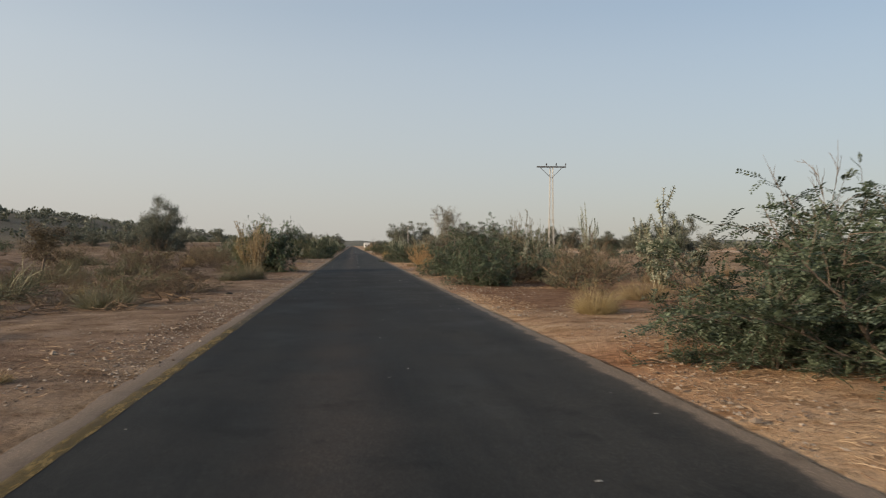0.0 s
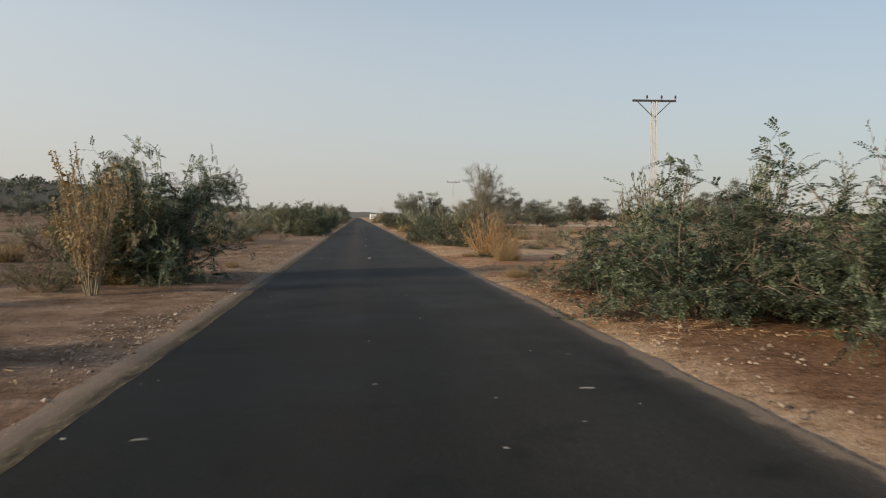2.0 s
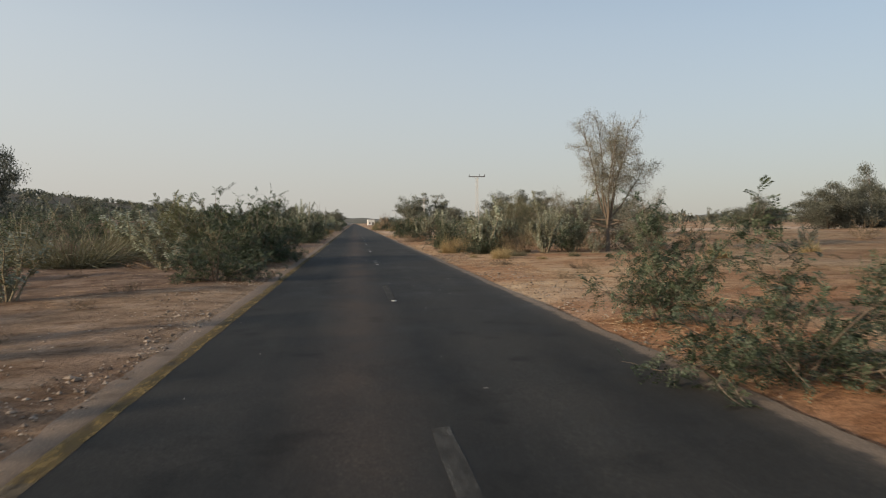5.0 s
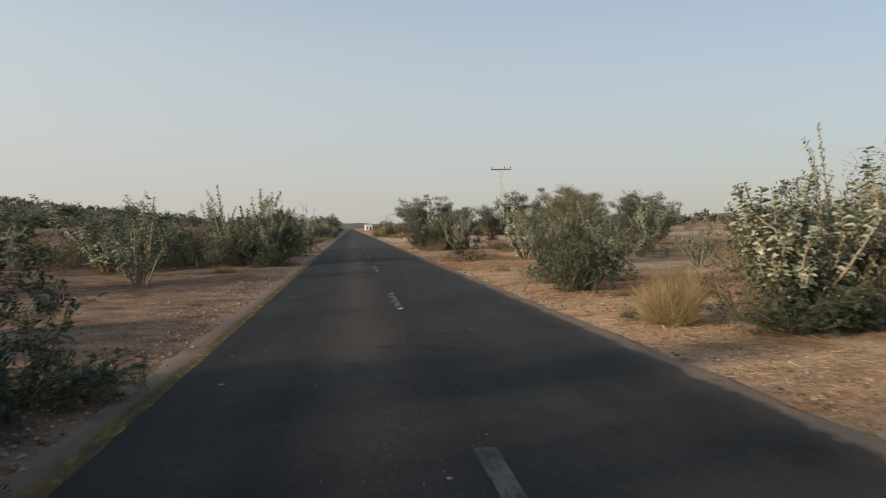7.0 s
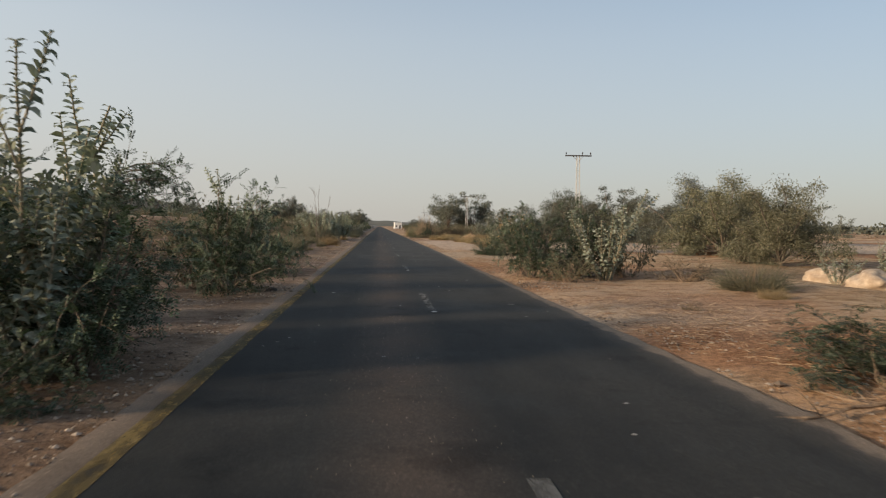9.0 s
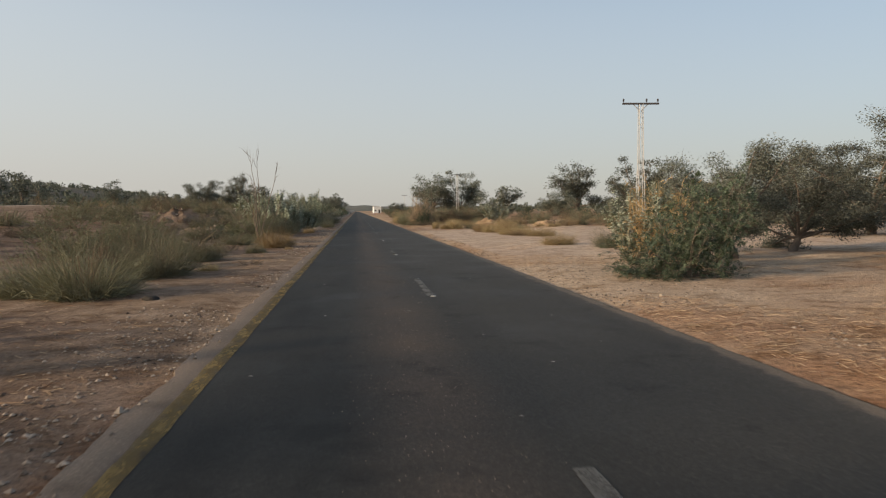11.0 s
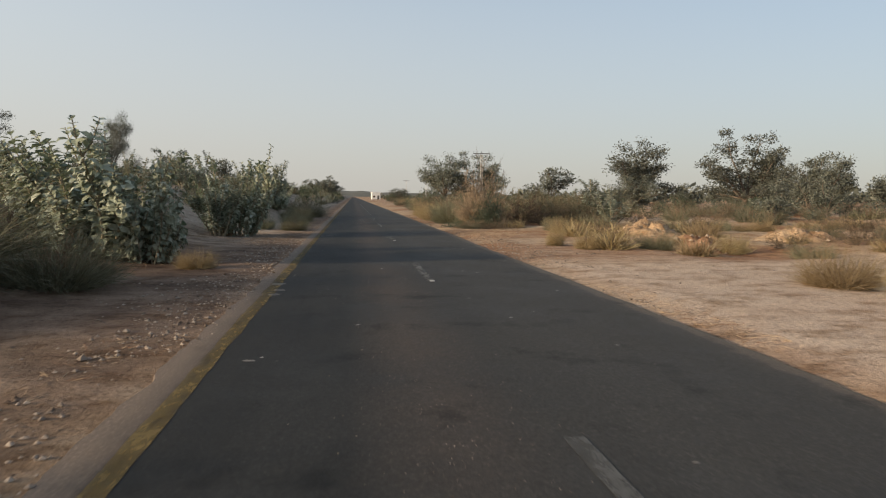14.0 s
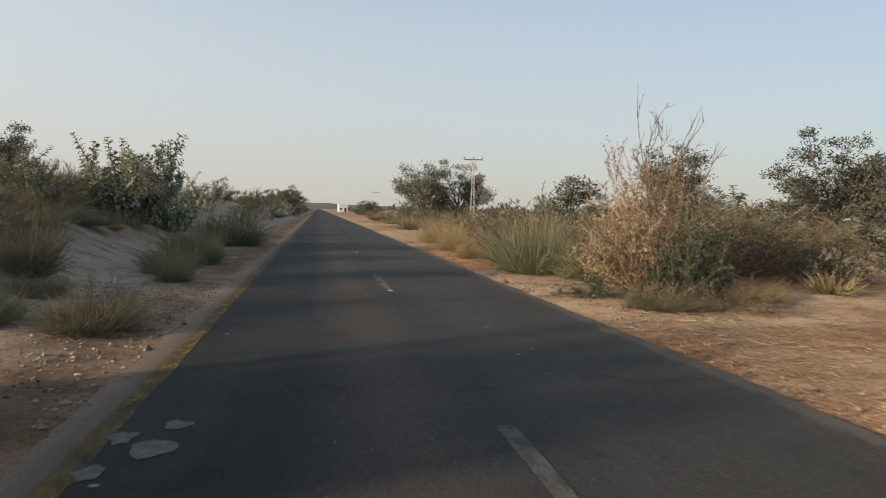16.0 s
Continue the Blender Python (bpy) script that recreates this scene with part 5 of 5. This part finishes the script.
    "AB": (AB, "21.2 156.5 4.6 3.0|18.5 145 3.6 2.2|25.5 163 4.2 2.6|30 201 3.8 2.6|27.5 203.5 3.7 2.3|36 206 3.6 2.6"),
    "AG": (AG, "-33.5 131 8.6 4.0|67 157 6.0 4.3|77 160 8.3 4.6|62 166 4.6 3.4"),
    "AU": (AU, "-14.3 35.9 2.4 1.5"),
    "B": (B, "-5.2 175.7 4.7 1.2|6.4 213.6 4.0 .9|6.5 213.3 3.6 1.0|8.6 11.5 3.2 .8|11.5 36.6 2.6 .8"),
    "H": (H, "9.9 35.0 1.3 1.3|5.1 119.6 .6 1.2|-4.6 20.7 .55 1.1|-5.2 18.2 .3 .6|-7.2 25.5 .45 1.4|-6.6 34.0 .4 1.3|22.6 71.5 .5 1.6|5.3 211.3 .5 .8"),
}
PLANTS["MA"] = (MA, "-4.6 44.6 2.9 1.75|-4.3 43.8 2.6 1.7|-4.4 93.4 2.7 1.7|-4.2 122.6 2.5 1.6")
PLANTS["CD"] = (CD, "-4.8 40.3 2.6 .55|-5.5 42.4 2.8 .8|-5.0 43.0 2.3 .7")
for stock, text in PLANTS.values():
    for item in text.split("|"):
        x, y, h, w = map(float, item.split())
        stock.put(x, y, h, w, 20 if stock is MA else None)

# wild scrub away from the road, thinning and thickening in patches
rng = random.Random(5)


def scatter(count, x0, x1, y0, y1, kinds, gap=2.0, patch=-0.1):
    placed, tries = [], 0
    while len(placed) < count and tries < count * 40:
        tries += 1
        x, y = rng.uniform(x0, x1), rng.uniform(y0, y1)
        if noise.noise(Vector((x * 0.05, y * 0.03, 6.0))) < patch or any((x - a) ** 2 + (y - b) ** 2 < gap * gap for a, b in placed):
            continue
        if 160 < y < 192 and 4 < x < 40 or y > 236 and 4 < x < 0.0316 * (y - 82) + 0.6:
            continue
        placed.append((x, y))
        stock, h0, h1, ratio = rng.choice(kinds)
        h = rng.uniform(h0, h1)
        stock.put(x, y, h, h * ratio * rng.uniform(0.8, 1.25))


DG = Stock([lambda s=s: dry_shrub(s, stems=22, twigs=9, leaf=L_BROOM, leafy=5, flake=1.25, name="twiggy_shrub", label="dull olive twiggy shrub on sandy ground") for s in (64, 65)])
for x, y, h, w in ((14.2, 57.3, 3.9, 1.35), (15.1, 58.3, 3.3, 1.3), (13.6, 58.0, 2.6, 1.1)):
    DG.put(x, y, h, w)
for x, y, h, w in ((7.4, 97.9, 1.5, 0.9), (6.3, 98.9, 1.2, 0.8), (8.3, 98.6, 1.6, 0.9), (-6.0, 94.5, 2.2, 1.2), (-4.6, 90.6, 1.8, 1.1), (-5.6, 121.0, 1.9, 1.2), (-4.4, 131.5, 2.0, 1.1), (5.6, 134.6, 0.9, 0.8), (8.2, 136.6, 1.7, 1.1)):
    DG.put(x, y, h, w)
scatter(12, 8.5, 13, 24, 46, [(DG, 0.9, 1.7, 0.9), (DL, 0.9, 1.6, 0.9), (ML, 1.0, 1.6, 0.8)], 2.0, -0.6)
scatter(7, 9, 16, 60, 84, [(DG, 0.4, 0.8, 1.1), (DL, 0.35, 0.7, 1.1), (TL, 0.4, 0.6, 1.0)], 2.0, -0.6)
scatter(20, 8.5, 16, 96, 127, [(DG, 1.2, 2.0, 0.85), (CL, 1.5, 2.4, 0.42), (ML, 1.2, 1.9, 0.75), (DL, 1.1, 1.8, 0.9)], 2.2, -0.6)
scatter(30, -17, -5.5, 62, 96, [(DG, 0.8, 1.4, 0.95), (CL, 1.0, 1.9, 0.45), (GL, 0.8, 1.3, 0.95), (DL, 0.8, 1.4, 0.95)], 2.2, -0.6)
scatter(34, -18, -6.2, 98, 148, [(DG, 1.4, 2.2, 0.85), (CL, 1.8, 3.0, 0.42), (ML, 1.5, 2.6, 0.75), (DL, 1.2, 2.0, 0.9)], 2.2, -0.6)
scatter(95, -19, -5.4, 146, 202, [(DG, 0.6, 1.1, 1.0), (G, 0.6, 1.1, 1.0), (DL, 0.6, 1.1, 1.0), (D, 0.6, 1.0, 1.0), (DG, 0.8, 1.3, 1.0)], 1.3, -0.6)
scatter(30, -18, -7.5, 200, 250, [(G, 0.5, 1.0, 1.0), (T, 0.4, 0.8, 0.9), (DG, 0.7, 1.2, 1.0), (CL, 1.2, 2.2, 0.45)], 2.0, -0.6)
scatter(14, -9.5, -4.6, 208, 242, [(G, 0.25, 0.5, 1.2), (DG, 0.3, 0.5, 1.2), (T, 0.2, 0.4, 1.2)], 2.0, -0.7)
scatter(34, 8.0, 16, 219, 248, [(DG, 1.2, 1.9, 0.9), (DL, 1.2, 1.9, 0.9), (GL, 1.0, 1.5, 0.9), (TL, 0.8, 1.2, 0.9)], 1.9, -0.6)
scatter(55, -26, -10.5, 4, 235, [(DL, 0.5, 1.2, 0.9), (GL, 0.5, 1.0, 0.9), (TL, 0.4, 0.7, 0.9), (GL, 0.4, 0.9, 0.9)], 2.2)
scatter(40, -24, -7.0, 12, 64, [(DL, 0.5, 1.2, 1.0), (DG, 0.6, 1.2, 1.0), (GL, 0.5, 0.9, 1.0), (H, 0.3, 0.5, 2.6)], 2.2, -0.5)
scatter(26, -9.5, -4.8, 8, 118, [(TL, 0.25, 0.5, 0.9), (DL, 0.3, 0.6, 1.0), (H, 0.2, 0.4, 2.4)], 3.0, -0.3)
scatter(15, 9.0, 13.2, 215.6, 222, [(DG, 1.7, 2.0, 0.75), (DG, 1.6, 2.1, 0.75), (D, 1.5, 1.9, 0.75)], 1.2, -1)
scatter(34, -15, -5.6, 9, 46, [(DG, 0.35, 0.8, 1.2), (DL, 0.35, 0.7, 1.2), (D, 0.4, 0.8, 1.1), (G, 0.35, 0.6, 1.1)], 1.6, -0.6)
scatter(14, 8.0, 15, 12, 33, [(DG, 0.4, 0.9, 1.1), (T, 0.35, 0.6, 1.0), (DL, 0.4, 0.8, 1.1)], 1.8, -0.6)
scatter(30, -16, -5.4, 15, 38, [(D, 0.35, 0.7, 1.4), (H, 0.25, 0.45, 2.6), (DL, 0.4, 0.8, 1.2)], 1.5, -0.8)
scatter(60, 4.7, 9.5, 4, 132, [(T, 0.12, 0.28, 1.1), (D, 0.15, 0.35, 1.2), (T, 0.15, 0.3, 1.1), (G, 0.15, 0.3, 1.2)], 1.5, -0.3)
scatter(30, -6.5, -3.0, 6, 200, [(TL, 0.10, 0.22, 1.1), (DL, 0.12, 0.28, 1.2)], 2.0, -0.3)
scatter(70, 7.6, 30, 192.5, 213, [(T, 0.35, 0.8, 0.9), (D, 0.4, 0.9, 1.0), (DL, 0.4, 0.9, 1.1), (G, 0.35, 0.7, 1.0), (TL, 0.4, 0.7, 1.0)], 1.5, -0.6)
scatter(60, 14, 48, 214, 262, [(DG, 1.0, 1.9, 0.9), (DL, 0.9, 1.7, 1.0), (GL, 0.8, 1.4, 1.0), (ML, 1.2, 2.0, 0.8)], 2.2, -0.6)
scatter(26, 19.5, 34, 186, 200, [(DL, 0.5, 1.0, 1.1), (TL, 0.4, 0.8, 1.0), (DG, 0.6, 1.2, 1.0)], 1.8, -1)
scatter(150, -95, -26, 20, 420, [(DL, 1.0, 2.0, 0.9), (ML, 1.4, 2.6, 0.75), (AL, 2.5, 4.5, 0.6), (DL, 0.8, 1.6, 1.0)], 3.5)
scatter(62, -10, -4.4, 238, 560, [(ML, 1.2, 2.6, 0.65), (GL, 0.9, 1.5, 0.9), (DL, 0.9, 1.8, 0.9), (CL, 1.8, 3.0, 0.4)], 2.2, -0.4)
scatter(62, 6.0, 13, 236, 545, [(ML, 1.0, 2.2, 0.7), (TL, 0.8, 1.3, 0.9), (DL, 1.0, 2.0, 0.9), (GL, 0.8, 1.4, 0.9)], 2.2, -0.4)
scatter(40, -45, -11, 238, 560, [(ML, 1.6, 3.0, 0.7), (AL, 3.0, 5.0, 0.55), (DL, 1.2, 2.0, 0.9)], 4.0, -0.3)
scatter(30, 9, 34, 12, 150, [(DL, 0.4, 0.9, 1.0), (TL, 0.3, 0.6, 0.9), (CL, 0.7, 1.3, 0.45)], 3.0, -0.05)
scatter(26, 15, 60, 194, 250, [(TL, 0.4, 0.9, 0.9), (DL, 0.8, 1.5, 0.9), (GL, 0.6, 1.0, 0.9), (AL, 2.5, 4, 0.6)], 3.0)
scatter(60, 28, 130, 80, 430, [(AL, 3.0, 6.0, 0.6), (ML, 1.5, 2.5, 0.75), (DL, 1.0, 1.8, 0.9)])


def far_scrub(seed, spots, material, label):
    """Distant woods: every clump a loose heap of leafy flakes."""
    r = random.Random(seed)
    sh = Sheet()
    for x, y, w, h in spots:
        z = ground_z(x, y)
        for k in range(46):
            o = unit(r, 0.75)
            c = Vector((x + o.x * w * r.random() ** 0.5, y + o.y * w * r.random() ** 0.5, z + h * (0.45 + 0.5 * o.z * r.random() ** 0.4)))
            sh.leaf(c, unit(r), unit(r), w * r.uniform(0.28, 0.6), w * r.uniform(0.2, 0.4))
    ob = new("far_woods", sh.mesh("far_woods", material))
    return tagged(ob, label, "woods", kind="stuff")


spots = []
for k in range(1500):
    y = rng.uniform(330, 1300)
    side = rng.choice((-1, 1))
    x = side * rng.uniform(14 if y > 560 else 60, 60 + y * 0.9)
    h = rng.uniform(2.5, 6.0) * (0.7 if abs(x) < 40 else 1)
    spots.append((x, y, h * rng.uniform(0.6, 0.9), h))
for k in range(900):
    y, x = rng.uniform(150, 900), rng.uniform(-330, -90)
    h = rng.uniform(1.5, 3.5)
    spots.append((x, y, h * 0.8, h))
for k in range(160):
    y, x = rng.uniform(60, 330), rng.uniform(130, 420)
    h = rng.uniform(2.5, 5.0)
    spots.append((x, y, h * 0.8, h))
far_scrub(3, spots, L_TREE, "distant dusty scrub woods along the horizon")


def far_hills(seed, dist, bearings, height, label):
    """A low range of hills on the horizon, a solid ridge."""
    v, f = [], []
    n = 160
    for i in range(n):
        b = radians(bearings[0] + (bearings[1] - bearings[0]) * i / (n - 1))
        e = math.sin(math.pi * i / (n - 1)) ** 0.5
        h = height * e * (0.65 + 0.5 * noise.noise(Vector((b * 9, seed, 0))) + 0.15 * noise.noise(Vector((b * 45, seed, 3))))
        for r, z in ((dist - 260, -12.0), (dist - 90, h * 0.6), (dist, h), (dist + 300, -12.0)):
            v.append((math.sin(b) * r, math.cos(b) * r, z))
    f = [(4 * i + k, 4 * i + k + 1, 4 * i + k + 5, 4 * i + k + 4) for i in range(n - 1) for k in range(3)]
    return tagged(new("far_hills", mesh_of("far_hills", v, f, HILL, True)), label, "hills", kind="structure")


HILL = plain_mat("scrubby_hill", (0.10, 0.095, 0.075), (0.17, 0.155, 0.12), 0.03, 0.95)
far_hills(2.0, 2600, (-34, 12), 34, "low hazy scrub-covered hills on the horizon")
far_hills(5.0, 2200, (8, 75), 24, "long low hazy ridge beyond the plain")
